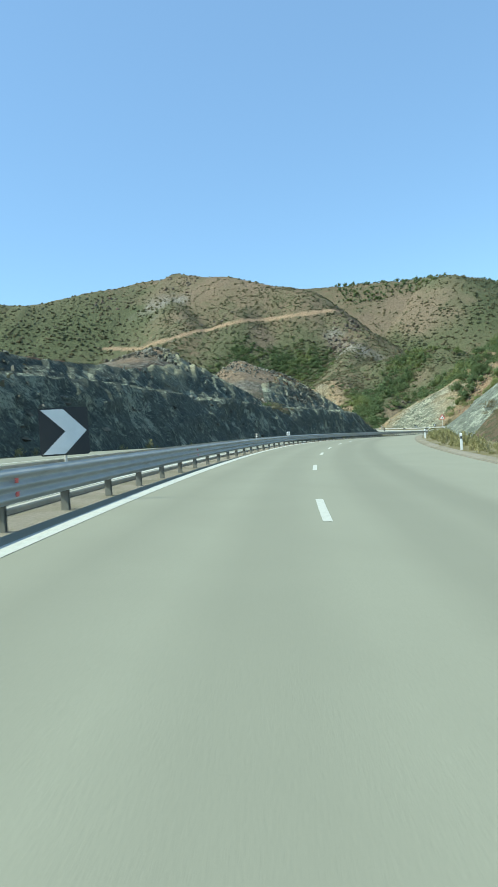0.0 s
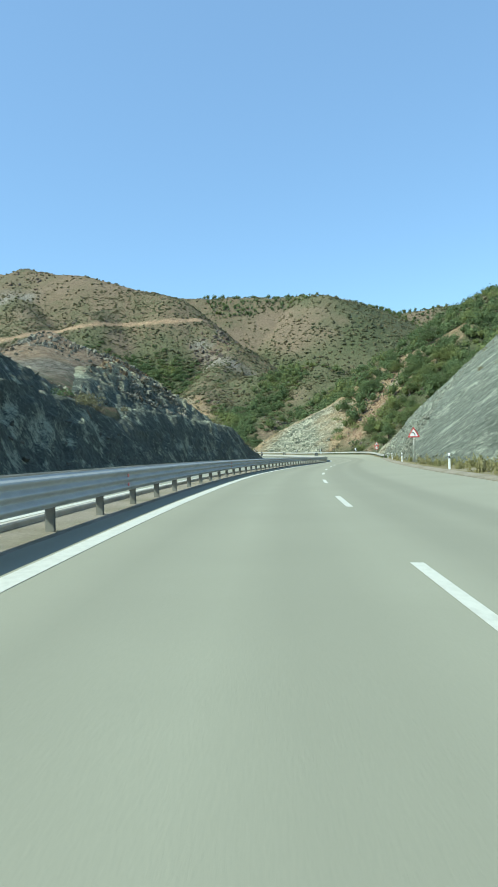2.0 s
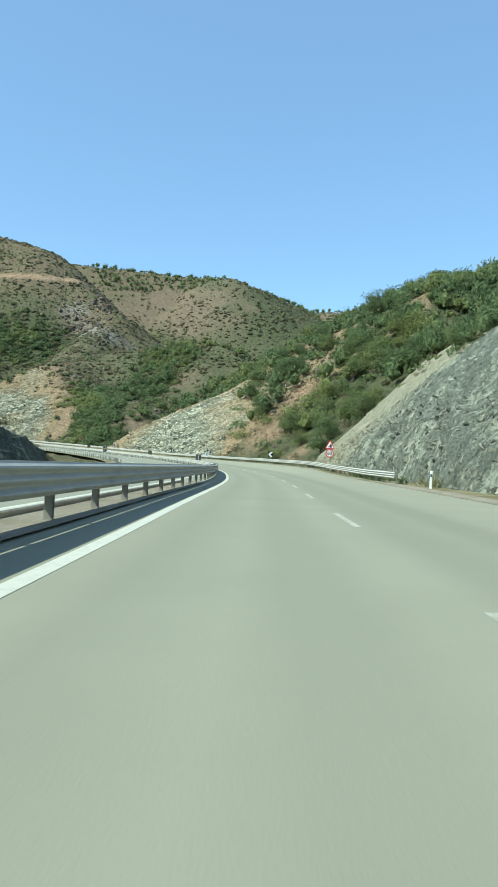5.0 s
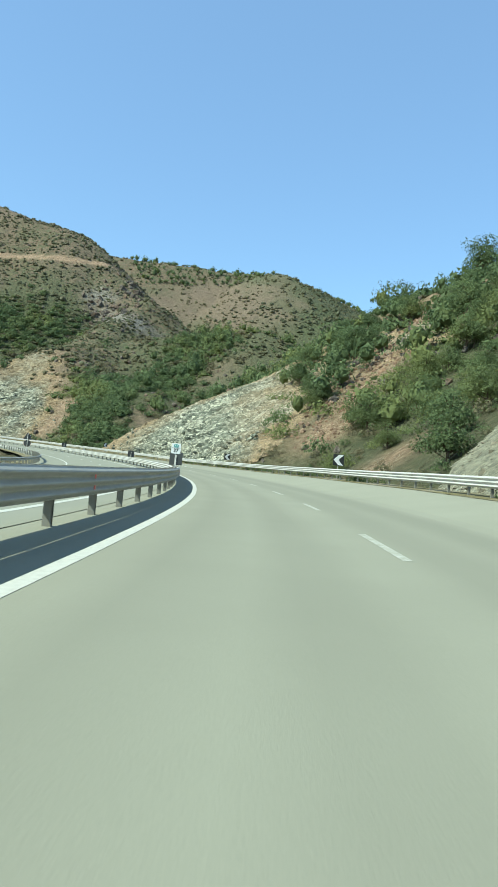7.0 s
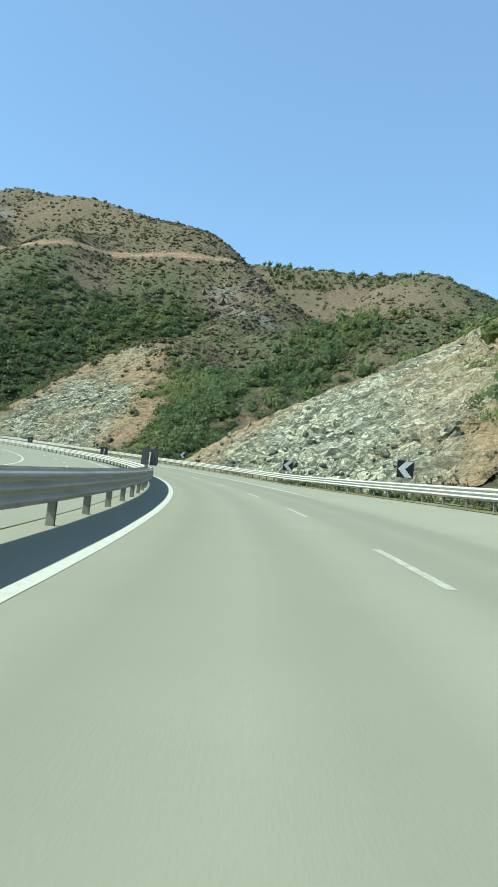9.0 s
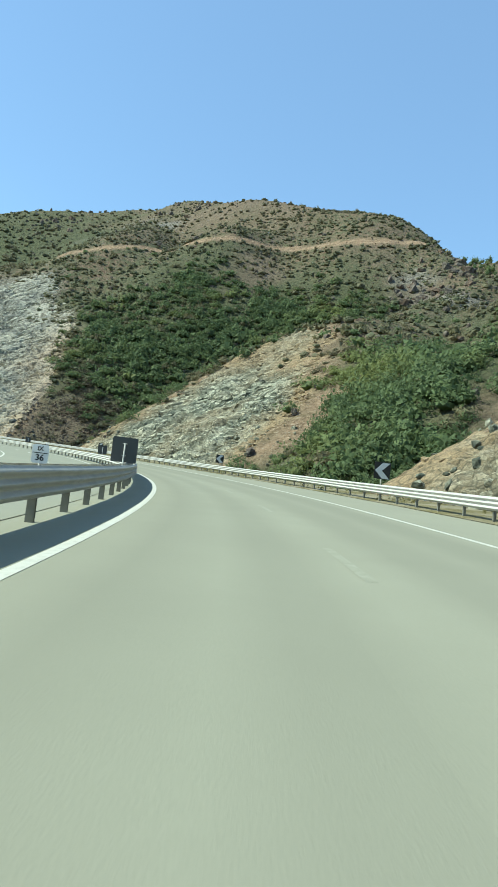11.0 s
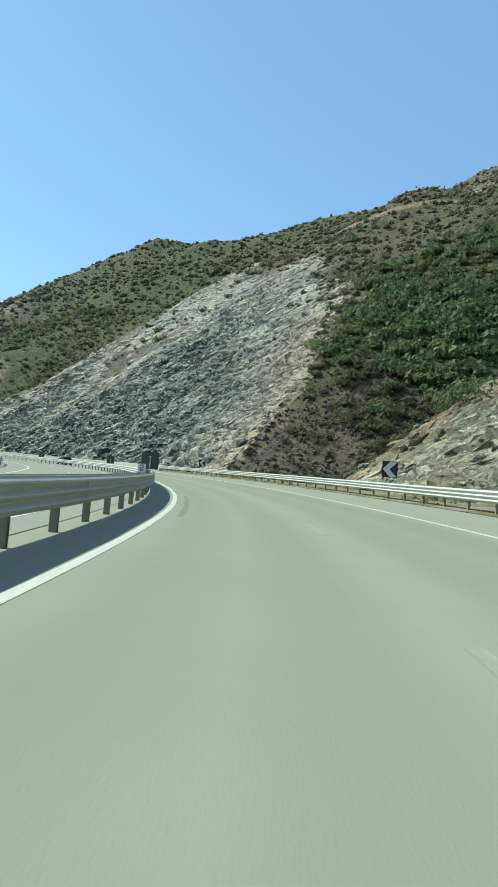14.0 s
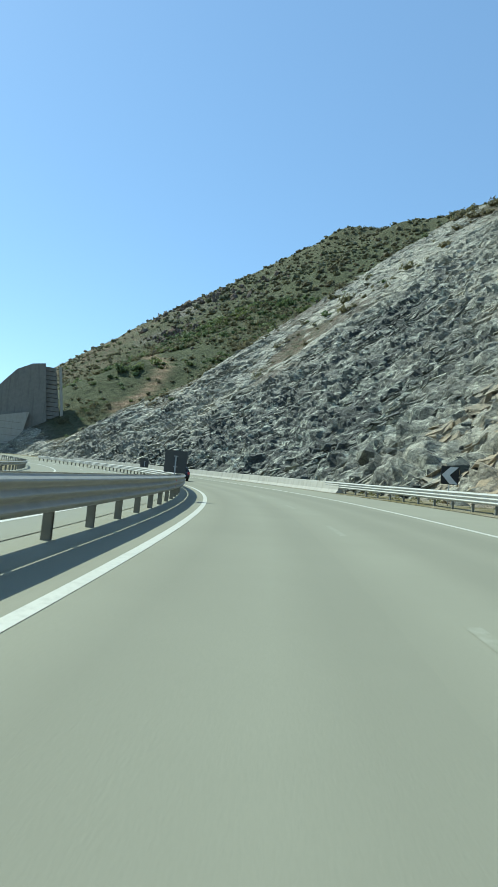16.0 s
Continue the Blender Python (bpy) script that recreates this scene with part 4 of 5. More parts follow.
boulders("slide_stones", [(133, 339, 3), (125, 332, 3), (118, 325, 3), (110, 319, 3), (103, 314, 3)], 1100, 0.07, 0.6, CRAG_RED, "reddish stones of a fresh slide among the trees", 9)
boulders("rock_rubble", [(-16, 122, 5), (-2, 181, 5), (8, 186, 5), (-18, 116, 4), (17, 194, 5), (-3, 172, 4)], 2400, 0.07, 0.42, SLAB_MOUND, "grey and ochre rubble heaped on the two mounds", 8)
boulders("scree_stones", [(-9, 501, 6), (-12, 507, 6), (-3, 506, 6), (3, 500, 4)], 3000, 0.06, 0.36, ROCK_CRAG, "brown scree stones at the foot of the gully", 10)

# ---- roads ----
road_mesh = strip("road", -90, S_END - 12, -1.75, 10.9, ASPHALT, 0.0, 2.0, 24)
ee = np.tile(np.linspace(-1.75, 10.9, 25), len(road_mesh.vertices) // 25)
wheels = sum(np.exp(-((ee - w) ** 2) / 0.25) for w in (1.0, 2.7, 4.8, 6.5)) * 0.55 + np.clip((ee - 4) / 2, 0, 1) * np.clip((7.3 - ee) / 1, 0, 1) * 0.3
road_mesh.attributes.new("track", "FLOAT", "POINT").data.foreach_set("value", np.clip(wheels, 0, 1).astype(np.float32))
road = tagged(new("road", road_mesh), "light grey worn asphalt carriageway with white lines", "road", kind="structure")
other_mesh = strip("road_opposite", -90, S_END - 12, -14.4, -2.1, ASPHALT_FAR, 0.0, 2.0, 12)
other_mesh.attributes.new("track", "FLOAT", "POINT").data.foreach_set("value", np.zeros(len(other_mesh.vertices), np.float32))
opposite = tagged(new("road_opposite", other_mesh), "empty opposite carriageway of pale asphalt", "road", kind="structure")
# the inner edge line, painted a little unevenly
line_s = np.arange(-90, S_END - 14, 1.5)
line_mid = np.interp(line_s, [8, 42, 142, 222, 343, 418, 503], [-0.2, -0.12, 0.05, -0.11, -0.05, -0.12, 0.06])
line_half = np.interp(line_s, [42, 142, 222, 343, 503], [0.14, 0.125, 0.11, 0.085, 0.085])
line_edges = [np.stack(road_xyz(line_s, line_mid + k * line_half, 0.005), -1) for k in (-1, 1)]
line_n = len(line_s)
put("edge_line", mesh_of("edge_line", np.concatenate(line_edges).tolist(), [(i, line_n + i, line_n + i + 1, i + 1) for i in range(line_n - 1)], PAINT), road, "white edge line beside the barrier")
put("edge_line", strip("edge_line", 318, S_END - 14, 7.36, 7.52, PAINT, 0.005, 1.5), road, "thin white edge line of the outer lane")
put("edge_line", strip("edge_line", -90, S_END - 14, -2.95, -2.75, PAINT, 0.005, 1.5), opposite, "white edge line")
put("edge_line", strip("edge_line", -90, S_END - 14, -11.0, -10.82, PAINT, 0.005, 1.5), opposite, "white edge line")
for k in range(60):
    size = float(np.interp(k, [8, 16, 34, 38], [3.3, 4.0, 4.0, 3.0]))
    s = float(np.interp(k - 8, [-8, 0, 1, 2, 3, 5, 6, 8, 10, 19, 29, 55], [-84.8, 14.2, 27.3, 40.6, 51.2, 76.4, 88, 113, 138, 243.3, 361.4, 668])) - size
    mid = float(np.interp(s, [0, 45, 80, 110, 240, 290, 325, 360], [3.5, 3.65, 3.95, 4.1, 4.2, 4.4, 4.05, 3.65]))
    put("lane_dash", strip("lane_dash", s, s + size, mid - 0.075, mid + 0.075, PAINT if s < 148 else PAINT_DULL if s < 352 else PAINT_WORN, 0.004, size / 8), road)
    put("lane_dash", strip("lane_dash", s + 3, s + 6.2, -6.95, -6.8, PAINT, 0.005, 0.8), opposite)
put("skid_mark", strip("skid_mark", 456.0, 469.5, 0.36, 0.53, SKID, 0.004, 0.5), road, "faint dark tyre mark")
tagged(put("median", strip("median", -90, 204, -2.12, -0.92, GRAVEL, 0.02, 2.0, 6)), "pale gravel median strip under the barrier", "median", kind="structure")
tagged(put("median", strip("median", 204, S_END - 12, -2.12, -1.7, ASPHALT_FAR, 0.012, 2.0, 2)), "paved median strip under the barrier", "median", kind="structure")
tagged(put("kerb", loft("kerb", -90, 204, [(-2.2, -0.1), (-2.2, 0.11), (-2.17, 0.13), (-2.07, 0.13), (-2.04, 0.1), (-2.04, -0.1)], CONCRETE)),
       "low concrete kerb of the median", "kerb", kind="structure")
tagged(put("gutter", loft("gutter", -90, 214, [(10.6, -0.1), (10.6, 0.03), (10.85, 0.02), (11.15, 0.1), (11.4, 0.1), (11.4, -0.1)], GRAVEL)),
       "dusty gravel-covered gutter at the road's edge", "gutter", kind="structure")
shoulder = lambda ee: 0.02 + 0.05 * np.clip(ee - 10.8, 0, 4)
tagged(put("verge", strip("verge", -90, S_END - 12, 10.8, 15.0, VERGE, 0.0, 2.0, 6, shoulder)), "dry grass and gravel verge", "verge", kind="structure")
tagged(put("verge", strip("verge", -90, S_END - 12, -16.0, -14.3, VERGE, 0.02, 2.0, 2)), "gravel verge of the opposite road", "verge", kind="structure")

# ---- barriers ----
def beam_mesh(name, length, waves, low, high, depth):
    """A corrugated rail along +y, its waves towards +x, with real sheet thickness."""
    n = waves * 8
    zz = np.linspace(low, high, n + 1)
    xx = depth * 0.5 * (1 - np.cos((zz - low) / (high - low) * waves * 2 * math.pi))
    outline = [(x + 0.012, z) for x, z in zip(xx, zz)] + [(x, z) for x, z in zip(xx[::-1], zz[::-1])]
    m = len(outline)
    verts = [(x, y, z) for y in (-0.06, length + 0.06) for x, z in outline]
    faces = [(j, (j + 1) % m, m + (j + 1) % m, m + j) for j in range(m)] + [tuple(range(m))[::-1], tuple(range(m, 2 * m))]
    return mesh_of(name, verts, faces, ZINC, smooth=False)


def post_mesh(name, high, wide=0.1, deep=0.14):
    """A C-section steel post."""
    pts = [(0, 0), (deep, 0), (deep, 0.012), (0.012, 0.012), (0.012, wide - 0.012), (deep, wide - 0.012), (deep, wide), (0, wide)]
    pts = [(x - deep / 2, y - wide / 2) for x, y in pts]
    verts = [(x, y, z) for z in (-0.3, high) for x, y in pts]
    n = len(pts)
    faces = [(j, (j + 1) % n, n + (j + 1) % n, n + j) for j in range(n)]
    faces += [(7, 4, 3, 0), (1, 0, 3, 2), (5, 4, 7, 6)]
    faces += [tuple(n + i for i in f[::-1]) for f in faces[-3:]]
    return mesh_of(name, verts, faces, POST_STEEL)


BAY = 4.5
MEDIAN_BEAM = beam_mesh("beam", BAY, 3, 0.45, 0.97, 0.085)
SIDE_BEAM = beam_mesh("beam", BAY, 3, 0.41, 0.87, 0.085)
FAR_BEAM = beam_mesh("beam", BAY, 2, 0.47, 0.79, 0.085)
MEDIAN_POST, SIDE_POST, FAR_POST = post_mesh("post", 0.94), post_mesh("post", 0.84, 0.08, 0.1), post_mesh("post", 0.77)
# where the posts of the median barrier stand along the road
POST_S = np.interp(np.arange(-19, 232), [-19, 0, 3, 11, 16, 46, 51, 71, 74, 112, 114, 141, 143, 176, 232], [-40, 13.3, 22, 45, 59.1, 147.8, 162.8, 225, 234.4, 345.9, 351.4, 421, 425.9, 506.7, 645])


def beam_between(parent, s0, s1, e, me, flip):
    a, b = (Vector(tuple(float(v) for v in road_xyz(q, e))) for q in (s0, s1))
    d = b - a
    turn = d.to_track_quat("Y", "Z").to_matrix().to_4x4()
    m = Matrix.Translation(a) @ turn
    if flip:
        m = Matrix.Translation(b) @ turn @ Matrix.Rotation(math.pi, 4, "Z")
    put("beam", me, parent, m=m @ Matrix.Diagonal((1, d.length / BAY, 1, 1)))


def beams(parent, s0, s1, e, me, flip):
    s = s0
    while s < s1 - 0.1:
        beam_between(parent, s, s + BAY, e, me, flip)
        s += BAY


barrier = tagged(new("median_barrier"), "galvanised steel median barrier with triple-wave beams on posts", "guard rail")
for s0, s1 in zip(POST_S[:-2:2], POST_S[2::2]):
    beam_between(barrier, s0, s1, -1.07, MEDIAN_BEAM, False)
    beam_between(barrier, s0, s1, -1.5, MEDIAN_BEAM, True)
for s0 in POST_S:
    put("post", MEDIAN_POST, barrier, m=road_pose(s0, -1.285))
spacer = box_bm(0.34, 0.09, 0.12, (0, 0, 0.7), 0.01)
SPACER = bpy.data.meshes.new("spacer")
spacer.to_mesh(SPACER)
spacer.free()
SPACER.materials.append(POST_STEEL)
for s0 in POST_S[::2]:
    put("spacer", SPACER, barrier, m=road_pose(s0, -1.285))
bm = box_bm(0.012, 0.11, 0.075, (0, 0, 0), 0.004)
REFLECTOR = bpy.data.meshes.new("reflector")
bm.to_mesh(REFLECTOR)
bm.free()
REFLECTOR.materials.append(RED_LAMP)
REFLECT_AT = [10.4, 26.9, 44.0, 61.1, 84.0, 106.2, 128.4, 151.3, 174.0, 196.6, 219.3] + [241.9 + 23.27 * k for k in range(17)]
for k, place in enumerate(REFLECT_AT):
    for up in (0.6, 0.8):
        put("reflector", REFLECTOR, barrier, "red rectangular reflector" if k == 0 else "", road_pose(place, -0.968, up))

side = tagged(new("roadside_rail"), "triple-wave galvanised guard rail along the outer shoulder", "guard rail")
beams(side, 212, 546, 11.2, SIDE_BEAM, True)
for k in range(149):
    put("post", SIDE_POST, side, m=road_pose(212 + 2.25 * k, 11.33, 0.03))
far_side = tagged(new("roadside_rail"), "guard rail on the far edge of the opposite road", "guard rail")
beams(far_side, 276, 640, -13.9, FAR_BEAM, False)
for k in range(162):
    put("post", FAR_POST, far_side, m=road_pose(276 + 2.25 * k, -14.05, 0.0))
bm = bmesh.new()
bmesh.ops.create_cone(bm, cap_ends=True, segments=16, radius1=0.22, radius2=0.22, depth=0.32, matrix=Matrix.Translation((0, 0, 0.63)))
part("rail_end", bm, ZINC, far_side, "rounded end piece", road_pose(275.8, -13.9))

tagged(put("concrete_barrier", loft("concrete_barrier", 546, 655, [(10.9, -0.1), (10.93, 0.08), (11.08, 0.3), (11.15, 0.85), (11.19, 0.88), (11.31, 0.88), (11.35, 0.85), (11.42, 0.3), (11.57, 0.08), (11.6, -0.1)], CONCRETE, 3.0)),
       "pale cast concrete barrier at the foot of the slate face", "barrier", kind="structure")

# ---- signs ----
def lettering(text, size, parent, material, m):
    cu = bpy.data.curves.new("numerals", "FONT")
    cu.offset = size * 0.025
    cu.body, cu.size, cu.align_x, cu.align_y, cu.extrude = text, size, "CENTER", "CENTER", 0.002
    tmp = new("numerals", cu)
    me = bpy.data.meshes.new_from_object(tmp.evaluated_get(bpy.context.evaluated_depsgraph_get()))
    bpy.data.objects.remove(tmp)
    me.materials.clear()
    me.materials.append(material)
    return put("numerals", me, parent, m=m @ Matrix.Rotation(math.pi / 2, 4, "X"))


def square(w, h, z0):
    c = 0.03
    return [(-w / 2 + c, z0), (w / 2 - c, z0), (w / 2, z0 + c), (w / 2, z0 + h - c), (w / 2 - c, z0 + h), (-w / 2 + c, z0 + h), (-w / 2, z0 + h - c), (-w / 2, z0 + c)]


def sign_post(thing, high, y=0.045, r=0.03):
    part("post", tube_bm(r, high + 0.3, (0, y, -0.3), 10), ZINC, thing, smooth=True)


def chevron_sign(pose_m, towards, low, label):
    """A black board with one broad white arrow head; towards: 1 right, -1 left."""
    thing = tagged(new("chevron_sign"), label, "road sign", "bend chevrons")
    thing.matrix_basis = pose_m
    sign_post(thing, low + 0.85)
    part("board", plate_bm(square(0.92, 0.92, low), 0.02), BLACK, thing)
    t, z = towards, low + 0.46
    arrow = [(-0.42 * t, z + 0.43), (0.0 * t, z + 0.43), (0.42 * t, z), (0.0 * t, z - 0.43), (-0.42 * t, z - 0.43), (0.02 * t, z)]
    part("arrow", plate_bm(arrow, 0.006), WHITE, thing, "white arrow head", Matrix.Translation((0, -0.014, 0)))
    return thing


def board_back(pose_m, low):
    """The dark back of a chevron board that faces the other way, its post in front."""
    thing = tagged(new("chevron_sign"), "dark grey back of a square road sign on a steel post", "road sign", "signs seen from behind")
    thing.matrix_basis = pose_m
    part("post", tube_bm(0.032, low + 1.0, (0, -0.05, -0.3), 10), ZINC, thing, smooth=True)
    part("board", plate_bm(square(0.92, 0.92, low), 0.02), BACK_GREY, thing)
    for z in (low + 0.25, low + 0.68):
        part("bracket", box_bm(0.16, 0.05, 0.035, (0, -0.03, z), 0.005), ZINC, thing)
    return thing


def distance_plate(pose_m, top, bottom, w, h, low, label, patch=False):
    thing = tagged(new("distance_marker"), label, "road sign", "distance markers")
    thing.matrix_basis = pose_m
    sign_post(thing, low + h * 0.8, r=0.022)
    part("board", plate_bm(square(w, h, low), 0.015), WHITE, thing)
    part("frame_bar", box_bm(w * 0.92, 0.006, 0.012, (0, -0.011, low + h * 0.55)), BLACK, thing)
    if patch:
        part("badge", plate_bm(square(w * 0.5, h * 0.3, low + h * 0.6), 0.006), TEAL, thing, "green road badge", Matrix.Translation((0, -0.0125, 0)))
        lettering(top, h * 0.26, thing, WHITE, Matrix.Translation((0, -0.017, low + h * 0.75)))
    else:
        lettering(top, h * 0.32, thing, BLACK, Matrix.Translation((0, -0.012, low + h * 0.77)))
    lettering(bottom, h * 0.46, thing, BLACK, Matrix.Translation((0, -0.012, low + h * 0.29)))
    return thing


def triangle(side, z0, r=0.04):
    h = side * 0.866
    corners = [(-side / 2, z0), (side / 2, z0), (0, z0 + h)]
    out = []
    for i, c in enumerate(corners):
        p, n = corners[i - 1], corners[(i + 1) % 3]
        for q in (p, n):
            d = math.hypot(q[0] - c[0], q[1] - c[1])
            out.append((c[0] + (q[0] - c[0]) * r / d, c[1] + (q[1] - c[1]) * r / d))
    return out


def warning_sign(pose_m, low, kind, label):
    thing = tagged(new("warning_sign"), label, "road sign")
    thing.matrix_basis = pose_m
    sign_post(thing, low + 0.7)
    part("board", plate_bm(triangle(0.95, low, 0.06), 0.02), RED, thing, "red rimmed triangle")
    part("back_plate", plate_bm(triangle(0.94, low + 0.004, 0.06), 0.006), BACK_GREY, thing, "dark grey back", Matrix.Translation((0, 0.014, 0)))
    part("face", plate_bm(triangle(0.68, low + 0.085, 0.04), 0.006), WHITE, thing, "white sign face", Matrix.Translation((0, -0.014, 0)))
    if kind == "bend":
        mark = [(0.14, low + 0.13), (0.07, low + 0.13), (0.05, low + 0.27), (-0.03, low + 0.33), (-0.1, low + 0.33), (-0.1, low + 0.28), (-0.17, low + 0.36),
                (-0.1, low + 0.44), (-0.1, low + 0.4), (0.0, low + 0.4), (0.11, low + 0.31)]
        part("symbol", plate_bm(mark, 0.006), BLACK, thing, "black bend arrow", Matrix.Translation((0, -0.019, 0)))
    else:
        mark = [(0.2, low + 0.12), (0.2, low + 0.18), (0.1, low + 0.46), (0.03, low + 0.5), (0.01, low + 0.38), (-0.06, low + 0.3), (-0.02, low + 0.12)]
        part("symbol", plate_bm(mark, 0.006), BLACK, thing, "black rock slope", Matrix.Translation((0, -0.019, 0)))
        for dx, dz, r in ((-0.12, 0.2, 0.035), (-0.17, 0.13, 0.03), (-0.08, 0.13, 0.026)):
            ring = [(dx + r * math.cos(a), low + dz + r * math.sin(a)) for a in np.linspace(0, 2 * math.pi, 8)[:-1]]
            part("symbol", plate_bm(ring, 0.006), BLACK, thing, "", Matrix.Translation((0, -0.019, 0)))
        disc = lambda r: [(r * math.cos(a), low - 0.41 + r * math.sin(a)) for a in np.linspace(0, 2 * math.pi, 33)[:-1]]
        part("speed_board", plate_bm(disc(0.37), 0.02), RED, thing, "red speed limit ring")
        part("back_plate", plate_bm(disc(0.365), 0.006), BACK_GREY, thing, "dark grey back", Matrix.Translation((0, 0.014, 0)))
        part("speed_face", plate_bm(disc(0.28), 0.006), WHITE, thing, "white disc", Matrix.Translation((0, -0.014, 0)))
        lettering("60", 0.44, thing, BLACK, Matrix.Translation((0, -0.019, low - 0.41)))
    return thing


chevron_sign(road_pose(13.5, -1.285, 0, 0.36), 1, 1.06, "black chevron board with a white arrow, standing on the barrier")
for k, s in enumerate((278, 328, 375, 422.5, 475, 524.5, 574)):
    board_back(road_pose(s, -1.285), 1.05)
for s in (283, 324.5, 348, 385, 424, 475, 529.5):
    chevron_sign(road_pose(s, 12.1, 0.1), -1, 1.05, "black chevron board with a white arrow behind the guard rail")
distance_plate(road_pose(65.0, -1.285), "II", "37", 0.31, 0.35, 0.99, "small white distance plate on the barrier")
back_plate = tagged(new("distance_marker"), "grey back of a small distance plate on the barrier", "road sign", "distance markers")
back_plate.matrix_basis = road_pose(47.9, -1.285, 0, -0.2)
part("post", tube_bm(0.022, 1.6, (0, -0.03, -0.3), 10), ZINC, back_plate, smooth=True)
part("board", plate_bm(square(0.3, 0.34, 1.0), 0.015), BACK_GREY, back_plate)
for z in (1.08, 1.24):
    part("bracket", box_bm(0.2, 0.03, 0.025, (0, -0.02, z), 0.004), ZINC, back_plate)
distance_plate(road_pose(265.8, -1.285), "A1", "37", 0.5, 0.56, 1.72, "white kilometre plate with a green badge on a post", True)
distance_plate(road_pose(361.8, -1.285), "IX", "36", 0.28, 0.32, 0.99, "small white distance plate on the barrier")
distance_plate(road_pose(463.3, -1.285), "VIII", "36", 0.28, 0.32, 0.99, "small white distance plate on the barrier")
warning_sign(road_pose(136, 12.2, 0.1) @ Matrix.Scale(1.25, 4), 1.95, "bend", "red triangle warning of a bend on a steel post")
warning_sign(road_pose(243.4, 11.75) @ Matrix.Scale(1.28, 4), 2.0, "rocks", "red triangle warning of falling rocks over a speed limit disc")
warning_sign(road_pose(306, -15.2, 0.0, math.pi), 2.4, "rocks", "dark back of a triangle over a round sign across the road")


def delineator(pose_m):
    thing = tagged(new("delineator_post"), "white plastic roadside post with a dark reflector band", "marker post", "roadside posts")
    thing.matrix_basis = pose_m
    bm = bmesh.new()
    pts = [(-0.06, -0.03), (0.06, -0.03), (0.07, 0.02), (0.0, 0.06), (-0.07, 0.02)]
    low = [bm.verts.new((x, y, -0.2)) for x, y in pts]
    high = [bm.verts.new((x, y, 0.95 + y * 0.8)) for x, y in pts]
    bm.faces.new(low[::-1])
    bm.faces.new(high)
    for i in range(5):
        bm.faces.new((low[i], low[(i + 1) % 5], high[(i + 1) % 5], high[i]))
    part("shaft", bm, WHITE, thing)
    part("band", box_bm(0.11, 0.012, 0.16, (0, -0.032, 0.72), 0.003), BACK_GREY, thing, "dark reflector band")
    return thing


first_marker = delineator(road_pose(8, 11.7, 0.08))
for s in (42, 76, 111, 146, 180, 205):
    copy_thing(first_marker, road_pose(s, 11.7, 0.08))

# ---- plants ----
rng = np.random.default_rng(7)


def clump(leaves_n, leaf, flat=0.75, seed=0, core=0.0):
    """A loose clump of small leaf blades round a centre, with a dense lumpy core where asked: three corners a blade, unit radius."""
    r = np.random.default_rng(seed)
    d = r.normal(size=(leaves_n, 3))
    d /= np.linalg.norm(d, axis=1, keepdims=True)
    d[:, 2] = np.abs(d[:, 2]) * 1.1 - 0.15
    lobes = 1 + 0.26 * np.sin(3 * np.arctan2(d[:, 1], d[:, 0]) + seed) + 0.16 * np.sin(6 * d[:, 2] + 2 * seed + 4 * d[:, 0])
    near = 0.4 + 0.5 * core
    centre = d * (near + (1 - near) * r.random((leaves_n, 1)) ** 0.45) * lobes[:, None] * (1, 1, flat)
    out = d + 0.5 * r.normal(size=(leaves_n, 3))
    u = np.cross(out, r.normal(size=(leaves_n, 3)))
    u /= np.linalg.norm(u, axis=1, keepdims=True) + 1e-9
    v = np.cross(out, u)
    v /= np.linalg.norm(v, axis=1, keepdims=True) + 1e-9
    size = leaf * (0.6 + 0.9 * r.random((leaves_n, 1)))
    blades = np.stack([centre - u * size - v * size * 0.7, centre + u * size * 1.1 - v * size * 0.2, centre + v * size * 1.1], 1)
    if core:
        ball = bmesh.new()
        bmesh.ops.create_icosphere(ball, subdivisions=1, radius=1)
        at = np.array([q.co[:] for q in ball.verts]) * (1, 1, flat)
        at = at * core * (0.8 + 0.6 * r.random((len(at), 1)))
        at[:, 2] = at[:, 2] * 0.9 + 0.08
        tris = np.array([[q.index for q in f.verts] for f in ball.faces])
        ball.free()
        blades = np.concatenate([blades, at[tris]])
    return blades


def scatter(name, clumps, x, y, z, r, tall, material):
    """Many clumps as one mesh."""
    turn = rng.random(len(x)) * 2 * math.pi
    which = rng.integers(0, len(clumps), len(x))
    chunks = []
    for k, c in enumerate(clumps):
        i = np.where(which == k)[0]
        ca, sa = np.cos(turn[i])[:, None, None], np.sin(turn[i])[:, None, None]
        px = (c[None, :, :, 0] * ca - c[None, :, :, 1] * sa) * r[i, None, None] + x[i, None, None]
        py = (c[None, :, :, 0] * sa + c[None, :, :, 1] * ca) * r[i, None, None] + y[i, None, None]
        pz = c[None, :, :, 2] * (r * tall)[i, None, None] + z[i, None, None]
        chunks.append(np.stack([px, py, pz], -1).reshape(-1, 3))
    pts = np.concatenate(chunks)
    me = bpy.data.meshes.new(name)
    me.vertices.add(len(pts))
    me.vertices.foreach_set("co", pts.astype(np.float32).ravel())
    me.loops.add(len(pts))
    me.loops.foreach_set("vertex_index", np.arange(len(pts), dtype=np.int32))
    me.polygons.add(len(pts) // 3)
    me.polygons.foreach_set("loop_start", np.arange(0, len(pts), 3, dtype=np.int32))
    me.materials.append(material)
    me.update(calc_edges=True)
    return new(name, me)


